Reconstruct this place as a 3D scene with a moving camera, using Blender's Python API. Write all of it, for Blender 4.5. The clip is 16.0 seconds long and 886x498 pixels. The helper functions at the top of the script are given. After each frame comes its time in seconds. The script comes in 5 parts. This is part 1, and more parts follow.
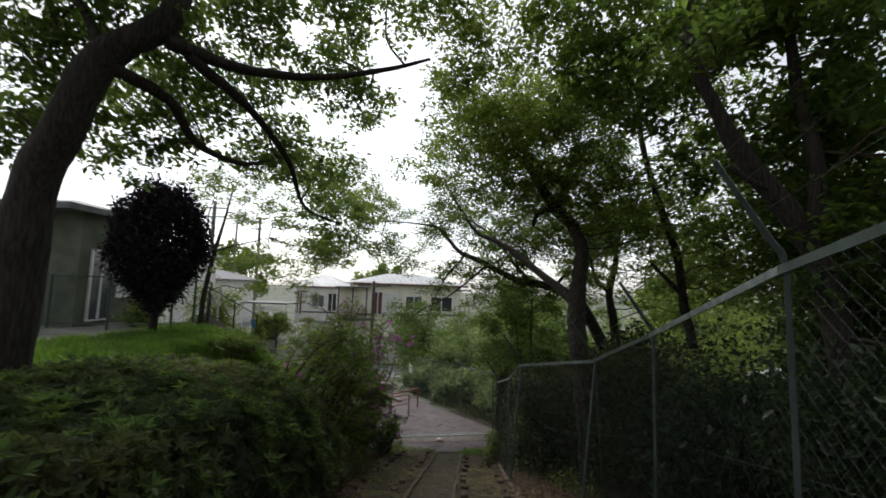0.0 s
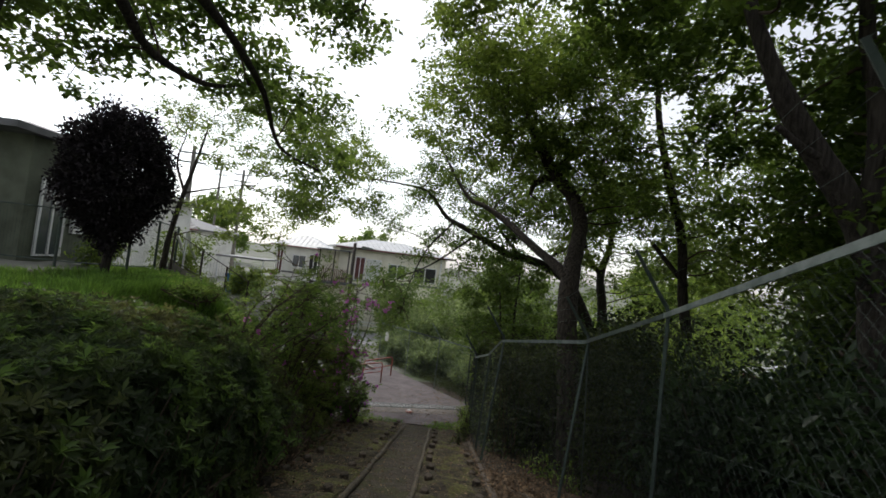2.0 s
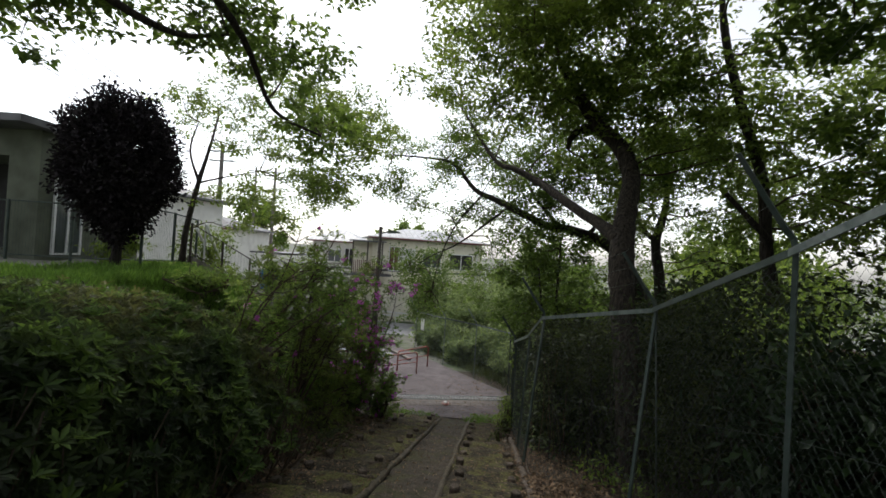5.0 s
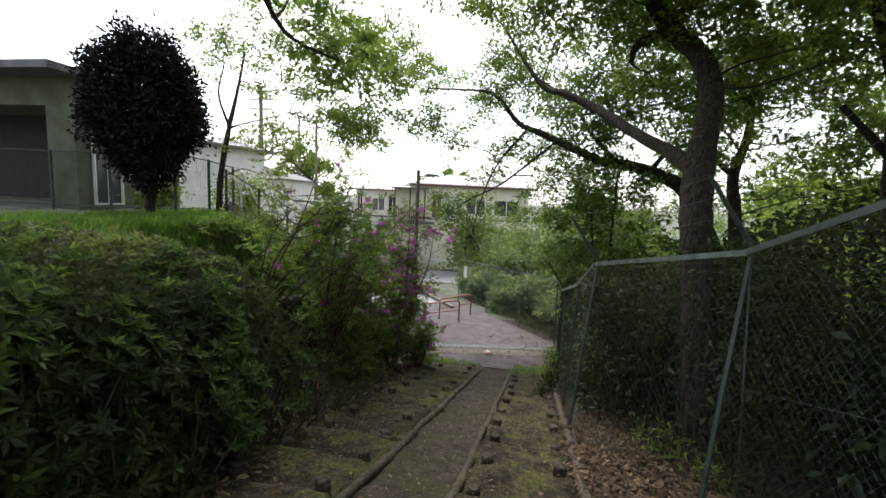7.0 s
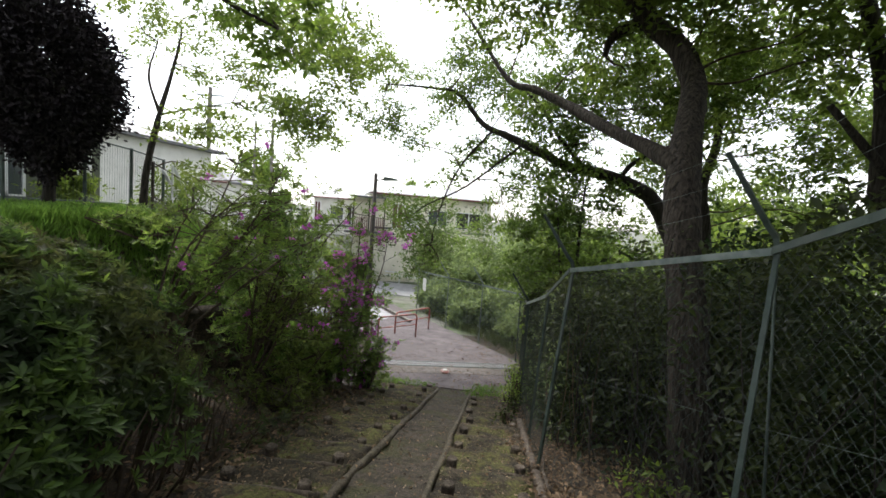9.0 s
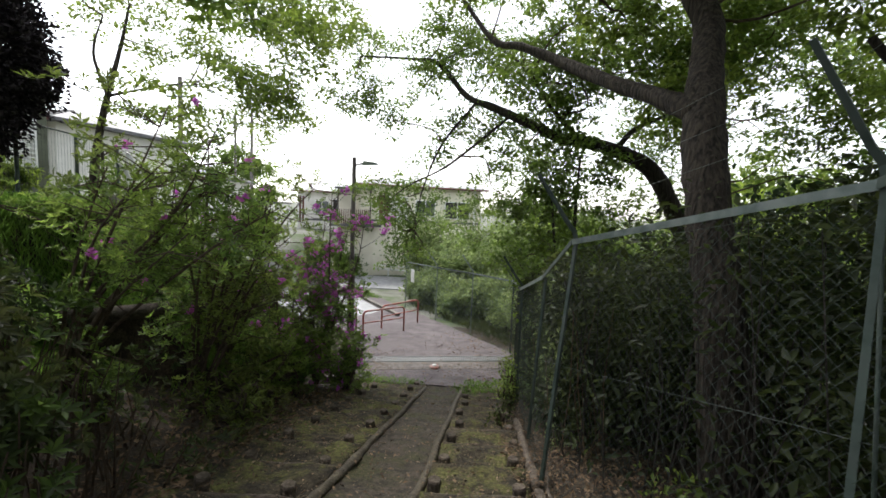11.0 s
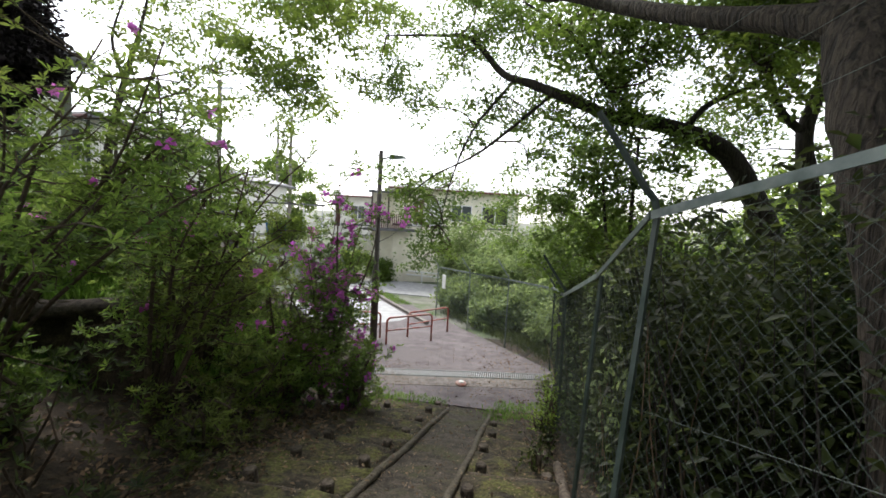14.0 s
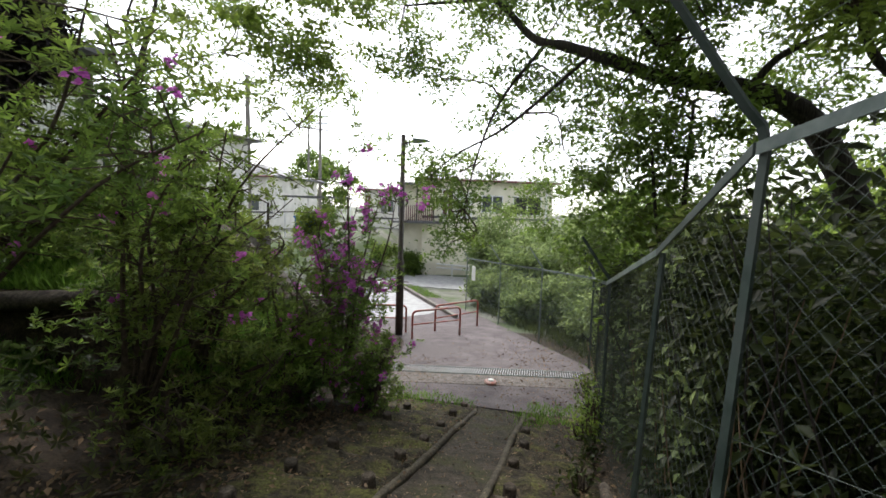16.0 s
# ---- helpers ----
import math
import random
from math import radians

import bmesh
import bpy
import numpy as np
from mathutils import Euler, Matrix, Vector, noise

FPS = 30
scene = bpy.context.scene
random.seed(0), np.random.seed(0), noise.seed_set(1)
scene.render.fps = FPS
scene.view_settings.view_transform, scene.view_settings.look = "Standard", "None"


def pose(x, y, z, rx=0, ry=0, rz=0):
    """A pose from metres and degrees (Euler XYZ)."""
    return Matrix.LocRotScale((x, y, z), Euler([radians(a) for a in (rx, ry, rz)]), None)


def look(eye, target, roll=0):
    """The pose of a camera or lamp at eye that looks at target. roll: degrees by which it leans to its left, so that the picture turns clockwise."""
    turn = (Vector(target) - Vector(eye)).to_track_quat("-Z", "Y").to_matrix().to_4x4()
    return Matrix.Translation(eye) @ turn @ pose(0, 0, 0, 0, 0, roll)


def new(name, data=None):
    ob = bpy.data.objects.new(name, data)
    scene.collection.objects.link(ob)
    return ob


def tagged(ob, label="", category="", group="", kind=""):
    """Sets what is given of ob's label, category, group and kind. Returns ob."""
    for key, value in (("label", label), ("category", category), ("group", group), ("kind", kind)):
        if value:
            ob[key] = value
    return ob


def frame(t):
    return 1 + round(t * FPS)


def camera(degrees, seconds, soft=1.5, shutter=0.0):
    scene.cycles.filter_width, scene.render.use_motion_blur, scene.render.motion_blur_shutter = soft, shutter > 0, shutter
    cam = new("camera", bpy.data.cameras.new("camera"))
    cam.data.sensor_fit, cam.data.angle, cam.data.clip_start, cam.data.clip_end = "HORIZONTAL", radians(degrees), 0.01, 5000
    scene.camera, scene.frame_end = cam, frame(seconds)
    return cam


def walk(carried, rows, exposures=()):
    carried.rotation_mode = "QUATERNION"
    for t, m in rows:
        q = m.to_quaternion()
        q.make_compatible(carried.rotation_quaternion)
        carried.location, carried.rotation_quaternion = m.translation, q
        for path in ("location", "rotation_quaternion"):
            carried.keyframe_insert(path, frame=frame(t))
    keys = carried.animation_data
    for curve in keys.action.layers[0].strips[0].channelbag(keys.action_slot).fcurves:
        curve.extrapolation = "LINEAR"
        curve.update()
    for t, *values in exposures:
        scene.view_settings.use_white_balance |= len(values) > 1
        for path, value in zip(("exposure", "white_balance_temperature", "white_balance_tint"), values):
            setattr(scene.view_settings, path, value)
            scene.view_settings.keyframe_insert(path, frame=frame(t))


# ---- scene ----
cam = camera(93.1, 16.0, soft=1.6, shutter=0.3)
METRES, EYE, TILT, LEAN, TURN = 7.3, 1.273, 5.3, -1.9, 0.0
ROWS = [
    (0.0, 0.0, 0.0, 0.0, -0.0, 0.0, 0.0),
    (0.5, -0.0112, 0.0196, -0.0012, -6.2, -1.04, -4.3),
    (1.0, -0.0142, 0.0419, -0.0166, -9.52, -2.05, -4.5),
    (1.5, 0.0044, 0.09, -0.0379, -6.02, -2.81, -3.38),
    (2.0, 0.0075, 0.1184, -0.0416, -1.55, -3.39, -5.2),
    (2.5, -0.0005, 0.1592, -0.0561, -0.4, -2.2, -5.27),
    (3.0, 0.005, 0.1836, -0.0627, -0.48, -1.95, -3.09),
    (5.5, 0.0555, 0.3175, -0.123, 5.17, -6.51, -2.46),
    (6.0, 0.0513, 0.349, -0.1317, 8.62, -8.58, -4.14),
    (6.5, 0.0578, 0.3771, -0.1349, 9.58, -10.44, -1.48),
    (7.0, 0.068, 0.4019, -0.1413, 9.66, -11.93, 0.19),
    (7.5, 0.0629, 0.4318, -0.157, 8.15, -11.17, -1.38),
    (8.0, 0.0647, 0.4636, -0.1664, 5.82, -10.21, -1.42),
    (10.5, 0.0741, 0.6149, -0.2273, 4.22, -9.78, -2.23),
    (11.0, 0.0818, 0.6425, -0.2355, 3.33, -10.76, -0.34),
    (11.5, 0.0926, 0.6713, -0.2415, 4.53, -11.3, 1.2),
    (12.0, 0.0872, 0.6999, -0.2588, 5.68, -11.58, -0.58),
    (12.5, 0.0847, 0.7259, -0.2639, 7.08, -11.85, 0.23),
    (13.0, 0.0937, 0.7518, -0.2699, 9.25, -10.73, 2.09),
    (13.5, 0.099, 0.7741, -0.286, 10.02, -9.81, 0.6),
    (14.0, 0.0979, 0.805, -0.2961, 8.71, -9.47, -0.45),
    (14.5, 0.1033, 0.83, -0.3032, 8.25, -9.35, 0.71),
    (15.0, 0.1034, 0.8503, -0.3134, 10.71, -9.43, -0.36),
    (15.5, 0.0946, 0.8788, -0.3248, 12.84, -9.61, -1.51),
    (16.0, 0.1008, 0.9038, -0.3335, 12.92, -10.2, 1.15),
]
EXPOSURES = [(0, 0.05), (3, 0.18), (5.5, 0.35), (8, 1.15), (11, 1.06), (14, 1.24), (16, 1.12)]
walk(cam, [(t, pose(0, 0, EYE, TILT, LEAN, TURN) @ pose(METRES * x, METRES * y, METRES * z, 90 + pitch, roll, yaw)) for t, x, y, z, yaw, pitch, roll in ROWS], EXPOSURES)

# ---- trees' lines: x, y, z, radius ----
OAK_TRUNK = [(-5.9, 5.7, -0.8, 0.36), (-5.7, 5.6, 0.3, 0.34), (-5.5, 5.5, 2.4, 0.30), (-5.1, 5.4, 3.2, 0.27), (-4.7, 5.4, 4.2, 0.25), (-4.0, 5.6, 4.9, 0.20), (-3.9, 5.8, 5.9, 0.15), (-3.6, 5.8, 6.8, 0.10)]
OAK_LIMB_A = [(-4.0, 5.6, 4.6, 0.13), (-3.3, 6.3, 4.6, 0.09), (-2.3, 6.9, 4.8, 0.07), (-1.2, 7.5, 5.3, 0.05), (-0.4, 7.8, 5.7, 0.03)]
OAK_LIMB_B = [(-3.8, 5.8, 4.5, 0.10), (-3.4, 7.0, 4.2, 0.08), (-3.2, 8.3, 3.7, 0.06), (-3.2, 9.4, 3.0, 0.04), (-2.5, 9.9, 2.7, 0.02)]
OAK_LIMB_C = [(-4.6, 5.4, 4.1, 0.12), (-4.3, 6.2, 4.0, 0.09), (-4.3, 7.0, 3.6, 0.07), (-3.9, 7.8, 3.5, 0.05), (-3.5, 8.4, 3.8, 0.02)]
OAK_LIMB_D = [(-4.7, 5.4, 4.3, 0.09), (-5.2, 5.5, 5.1, 0.06), (-5.6, 5.4, 5.7, 0.04)]
OAK_CROWN = [(-6.1, 5.7, 4.7, 0.90), (-6.2, 6.3, 3.9, 0.80), (-5.4, 6.6, 5.5, 1.00), (-4.3, 7.5, 6.5, 1.20), (-2.7, 8.1, 6.4, 1.10), (-5.0, 7.7, 4.6, 0.90), (-4.0, 8.2, 5.2, 0.90), (-3.9, 8.8, 4.2, 0.90), (-3.1, 9.8, 4.0, 0.90), (-6.3, 5.8, 3.6, 0.70), (-5.5, 7.3, 3.7, 0.80), (-2.1, 8.6, 5.4, 0.80), (-2.7, 10.4, 2.9, 0.80), (-5.7, 6.1, 6.1, 1.20), (-3.8, 6.5, 7.3, 1.50), (-1.6, 7.5, 7.1, 1.20)]
SLIM_TRUNK = [(-8.1, 14.2, -0.6, 0.13), (-8.08, 14.3, 0.8, 0.11), (-8.0, 14.6, 2.3, 0.09), (-7.9, 14.9, 3.5, 0.06), (-7.8, 15.1, 4.6, 0.03)]
SLIM_LIMB_A = [(-8.0, 14.6, 2.35, 0.06), (-8.4, 14.7, 3.3, 0.04), (-8.4, 15.0, 4.3, 0.02)]
SLIM_LIMB_B = [(-8.0, 14.6, 2.3, 0.05), (-7.4, 14.9, 2.55, 0.03), (-6.5, 15.4, 2.9, 0.02)]
SLIM_CROWN = [(-7.9, 15.4, 4.7, 0.8), (-6.6, 15.4, 2.2, 0.7), (-4.6, 14.7, 2.3, 0.8), (-4.1, 15.0, 4.4, 0.9), (-4.6, 14.0, 5.1, 1.0), (-8.8, 15.2, 4.2, 0.6), (-7.3, 15.4, 3.7, 0.6), (-3.8, 14.8, 2.5, 0.8), (-6.4, 16.1, 4.1, 0.8), (-7.7, 14.6, 2.0, 0.5), (-7.4, 15.6, 5.6, 0.9), (-8.5, 14.3, 4.8, 0.7), (-3.3, 15.7, 5.3, 0.7), (-6.8, 15.2, 1.0, 0.5), (-5.0, 12.2, 1.9, 0.55), (-3.9, 13.0, 2.3, 0.6), (-4.4, 12.6, 1.3, 0.4)]
BIG_TRUNK = [(2.95, 8.2, -2.6, 0.25), (2.85, 8.5, -0.8, 0.22), (2.82, 8.8, 0.1, 0.215), (2.88, 9.1, 0.8, 0.22), (3.0, 9.4, 1.3, 0.205), (3.2, 9.8, 1.85, 0.19), (3.34, 10.15, 2.35, 0.185), (3.22, 10.5, 2.95, 0.18), (2.9, 10.84, 3.44, 0.17), (2.5, 11.0, 4.1, 0.14), (2.1, 11.2, 4.9, 0.1)]
BIG_LIMB_A = [(2.88, 9.2, 1.05, 0.15), (2.7, 9.8, 1.36, 0.125), (2.47, 10.38, 1.64, 0.11), (1.98, 11.47, 2.26, 0.1), (1.4, 12.1, 2.72, 0.08), (0.9, 12.6, 3.05, 0.06), (0.03, 13.4, 4.5, 0.03), (-0.4, 13.8, 5.1, 0.02)]
BIG_LIMB_B = [(2.9, 10.84, 3.44, 0.12), (2.6, 11.05, 3.4, 0.11), (2.42, 11.13, 3.25, 0.08), (2.36, 11.1, 3.0, 0.05)]
LEAN_TRUNK = [(5.9, 14.3, -1.9, 0.26), (5.4, 14.2, -0.5, 0.24), (4.9, 14.1, 0.4, 0.22), (4.5, 14.1, 1.0, 0.20), (3.9, 14.0, 1.3, 0.17), (3.2, 14.0, 1.5, 0.15), (2.5, 14.0, 1.6, 0.13), (1.9, 14.2, 1.9, 0.12), (1.1, 14.5, 2.3, 0.10), (0.5, 14.8, 2.6, 0.08), (-0.2, 15.1, 3.4, 0.06), (-0.9, 15.4, 3.6, 0.04), (-2.2, 15.6, 3.7, 0.02)]
LEAN_LIMB_A = [(2.9, 14.0, 1.6, 0.07), (2.3, 14.0, 2.2, 0.05), (1.7, 14.0, 3.0, 0.04), (0.8, 14.0, 3.6, 0.02)]
LEAN_LIMB_B = [(3.7, 14.0, 1.4, 0.08), (4.0, 13.9, 1.8, 0.06), (4.6, 14.0, 2.1, 0.05), (5.2, 14.1, 2.4, 0.03), (5.8, 14.2, 1.8, 0.03)]
LEAN_LIMB_C = [(0.7, 14.7, 2.4, 0.04), (0.0, 14.7, 1.5, 0.03), (-0.4, 14.7, 0.5, 0.02), (-0.6, 14.6, -0.5, 0.01)]
LEAN_LIMB_D = [(1.5, 14.3, 2.1, 0.04), (0.2, 14.4, 1.0, 0.03), (-0.7, 14.4, 0.5, 0.02), (-1.2, 14.4, 0.1, 0.01)]
LEAN_CROWN = [(-2.3, 15.8, 2.9, 0.7), (-1.3, 15.4, 2.2, 0.6), (-1.8, 15.9, 4.0, 0.5), (-0.4, 15.4, 3.7, 0.8), (0.5, 14.9, 1.9, 0.7), (-0.2, 15.0, 1.3, 0.5), (1.1, 14.8, 3.2, 0.9), (-0.6, 14.7, -0.3, 0.5), (-1.4, 14.7, 0.3, 0.5), (1.7, 14.3, 1.2, 0.7), (2.3, 14.3, 2.5, 0.7), (1.5, 15.0, 0.4, 0.8), (2.1, 14.5, 3.6, 0.9), (3.1, 14.6, 2.6, 0.6), (5.3, 15.4, 1.7, 0.6), (0.1, 15.3, 4.6, 0.9), (3.6, 14.8, 4.0, 1.0), (-0.8, 14.8, -1.0, 0.4), (-0.37, 15.3, 3.13, 0.68), (1.13, 15.6, 2.0, 0.74), (2.33, 14.4, 2.83, 0.74), (3.38, 14.25, 2.98, 0.68), (4.58, 14.1, 2.83, 0.68), (5.03, 15.6, 2.23, 0.81), (2.18, 16.2, 1.33, 0.81), (6.08, 15.0, 2.98, 0.81), (0.83, 15.9, 4.03, 0.81)]
DARK_TRUNK = [(5.0, 5.2, -0.9, 0.24), (4.8, 5.1, 0.6, 0.22), (4.5, 5.1, 1.9, 0.20), (3.8, 5.2, 3.0, 0.17), (3.5, 5.3, 3.7, 0.13), (3.3, 5.5, 4.7, 0.10), (3.3, 5.6, 5.8, 0.07)]
DARK_LIMB_A = [(4.5, 5.1, 1.9, 0.15), (4.5, 5.0, 2.9, 0.13), (4.4, 5.1, 3.9, 0.11), (4.4, 5.2, 5.0, 0.08)]
DARK_LIMB_B = [(4.1, 5.1, 2.6, 0.08), (3.8, 5.1, 2.7, 0.06), (3.5, 5.1, 2.9, 0.05)]
DARK_CROWN = [(4.0, 5.7, 5.0, 0.9), (4.9, 5.8, 3.9, 0.9), (5.2, 5.2, 4.5, 0.9), (5.5, 5.4, 3.0, 0.8), (3.8, 6.7, 4.5, 0.9), (3.3, 6.6, 5.6, 1.0), (4.3, 6.8, 3.4, 0.7), (5.5, 6.4, 2.4, 0.7), (5.8, 6.0, 1.8, 0.7), (4.4, 5.6, 6.0, 1.2), (2.5, 7.1, 6.3, 1.0), (4.9, 4.7, 5.2, 1.2), (2.7, 7.7, 5.2, 0.9), (5.1, 7.0, 2.3, 0.7), (4.6, 5.3, 2.4, 0.6), (5.3, 5.3, 2.0, 0.7), (5.6, 6.2, 2.9, 0.7), (4.9, 5.0, 1.3, 0.6), (6.3, 5.6, 1.5, 0.7), (6.2, 6.3, 3.6, 0.8), (5.2, 5.9, 3.3, 0.6)]
THIN_TRUNK = [(5.8, 9.8, 0.1, 0.11), (5.6, 9.8, 1.0, 0.10), (5.4, 9.7, 2.2, 0.09), (5.0, 9.7, 3.4, 0.08), (4.7, 9.8, 4.7, 0.07), (4.6, 9.9, 5.9, 0.04)]
THIN_LIMB_A = [(5.6, 9.7, 1.2, 0.06), (5.2, 9.7, 1.6, 0.05), (4.8, 9.7, 2.0, 0.04)]
THIN_CROWN = [(4.6, 9.9, 6.2, 1.00), (3.4, 9.9, 5.4, 1.00), (6.3, 10.4, 4.7, 0.90), (4.2, 10.0, 3.9, 0.80), (7.1, 10.0, 3.5, 0.90), (6.2, 9.9, 6.1, 1.00), (2.7, 9.9, 6.4, 1.00), (5.5, 11.0, 3.0, 0.60), (1.7, 10.5, 5.3, 0.90), (2.7, 11.0, 4.3, 0.80), (0.5, 11.4, 6.2, 0.80), (8.1, 10.1, 2.1, 0.70)]
FORK_TRUNK = [(5.6, 13.5, -0.7, 0.15), (5.5, 13.6, 0.4, 0.14), (5.4, 13.7, 1.3, 0.12), (5.7, 13.9, 2.3, 0.09), (5.8, 14.2, 3.4, 0.06)]
FORK_LIMB_A = [(5.4, 13.7, 1.3, 0.07), (5.0, 13.7, 1.7, 0.06), (4.8, 13.8, 2.4, 0.04)]
FORK_CROWN = [(5.6, 13.9, 3.5, 0.90), (6.5, 13.6, 3.9, 1.00), (7.4, 13.1, 2.6, 0.90), (6.6, 13.9, 1.8, 0.80), (5.5, 13.5, 4.3, 1.00), (6.6, 12.6, 4.0, 1.00), (7.3, 13.4, 1.1, 0.80), (4.2, 14.2, 3.8, 0.80), (2.2, 13.4, 4.1, 0.90), (3.3, 14.0, 3.3, 0.70), (1.5, 13.1, 2.6, 0.70), (7.2, 12.3, 0.6, 0.70)]
BIG_CROWN = [(2.0, 10.6, 3.8, 0.90), (3.8, 10.0, 3.4, 0.90), (4.5, 9.6, 3.0, 0.80), (0.8, 11.6, 3.7, 0.70), (1.1, 11.3, 4.9, 1.20), (3.4, 10.1, 4.3, 1.30), (-0.4, 12.1, 4.8, 0.90), (2.8, 11.3, 2.8, 0.50), (5.1, 9.6, 2.5, 0.70)]
HANGING = [(-1.5, 15.9, 0.3, 0.45), (-1.1, 16.0, -0.3, 0.4), (-1.2, 16.0, -1.0, 0.35), (-1.6, 15.9, -0.3, 0.3), (-0.9, 16.0, 0.4, 0.4), (-0.8, 16.0, -1.3, 0.25), (-0.4, 16.1, 0.4, 0.4), (0.1, 16.9, -0.6, 0.35), (0.6, 17.1, -0.0, 0.5), (1.1, 17.1, -0.8, 0.55), (1.3, 16.9, 0.1, 0.6), (-1.3, 16.0, -1.6, 0.25)]
CANOPY = [(0.2, 7.1, 6.1, 0.7), (0.7, 7.2, 5.6, 0.7), (0.5, 8.2, 5.2, 0.6), (1.1, 7.1, 6.3, 0.8), (1.7, 7.6, 6.1, 0.7), (-0.2, 7.5, 6.6, 0.5)]


# ---- world and sun ----
world = bpy.data.worlds.new("sky")
scene.world = world
world.use_nodes = True
wn, wl = world.node_tree.nodes, world.node_tree.links
wn.clear()
w_out, w_bg, w_sky, w_hsv = wn.new("ShaderNodeOutputWorld"), wn.new("ShaderNodeBackground"), wn.new("ShaderNodeTexSky"), wn.new("ShaderNodeHueSaturation")
w_sky.sky_type, w_sky.sun_disc = "NISHITA", False
w_sky.sun_elevation, w_sky.sun_rotation = radians(54), radians(-32)
w_sky.dust_density, w_sky.air_density, w_sky.ozone_density = 1.5, 1.0, 1.0
w_hsv.inputs["Saturation"].default_value = 0.25
w_bg.inputs["Strength"].default_value = 0.2
wl.new(w_sky.outputs[0], w_hsv.inputs["Color"])
wl.new(w_hsv.outputs[0], w_bg.inputs["Color"])
wl.new(w_bg.outputs[0], w_out.inputs["Surface"])
sun = new("sun", bpy.data.lights.new("sun", "SUN"))
sun.data.energy, sun.data.angle, sun.data.color = 1.5, radians(20), (1.0, 0.96, 0.9)
sun.matrix_world = look((-25, 40, 66), (0, 0, 0))


# ---- materials ----
def furrowed(m, depth=0.02):
    n, l = m.node_tree.nodes, m.node_tree.links
    geo, mp, t, bp = n.new("ShaderNodeNewGeometry"), n.new("ShaderNodeMapping"), n.new("ShaderNodeTexNoise"), n.new("ShaderNodeBump")
    mp.inputs["Scale"].default_value = (32, 32, 3.0)
    t.inputs["Scale"].default_value, t.inputs["Detail"].default_value, t.inputs["Distortion"].default_value = 1.0, 5, 0.6
    bp.inputs["Strength"].default_value, bp.inputs["Distance"].default_value = 1.0, depth
    l.new(geo.outputs["Position"], mp.inputs["Vector"])
    l.new(mp.outputs[0], t.inputs["Vector"])
    l.new(t.outputs["Fac"], bp.inputs["Height"])
    old = n["Principled BSDF"].inputs["Normal"].links[0].from_socket
    l.new(old, bp.inputs["Normal"])
    l.new(bp.outputs[0], n["Principled BSDF"].inputs["Normal"])
    ramp = next(q for q in n if q.type == "VALTORGB")
    l.new(t.outputs["Fac"], ramp.inputs[0])
    return m


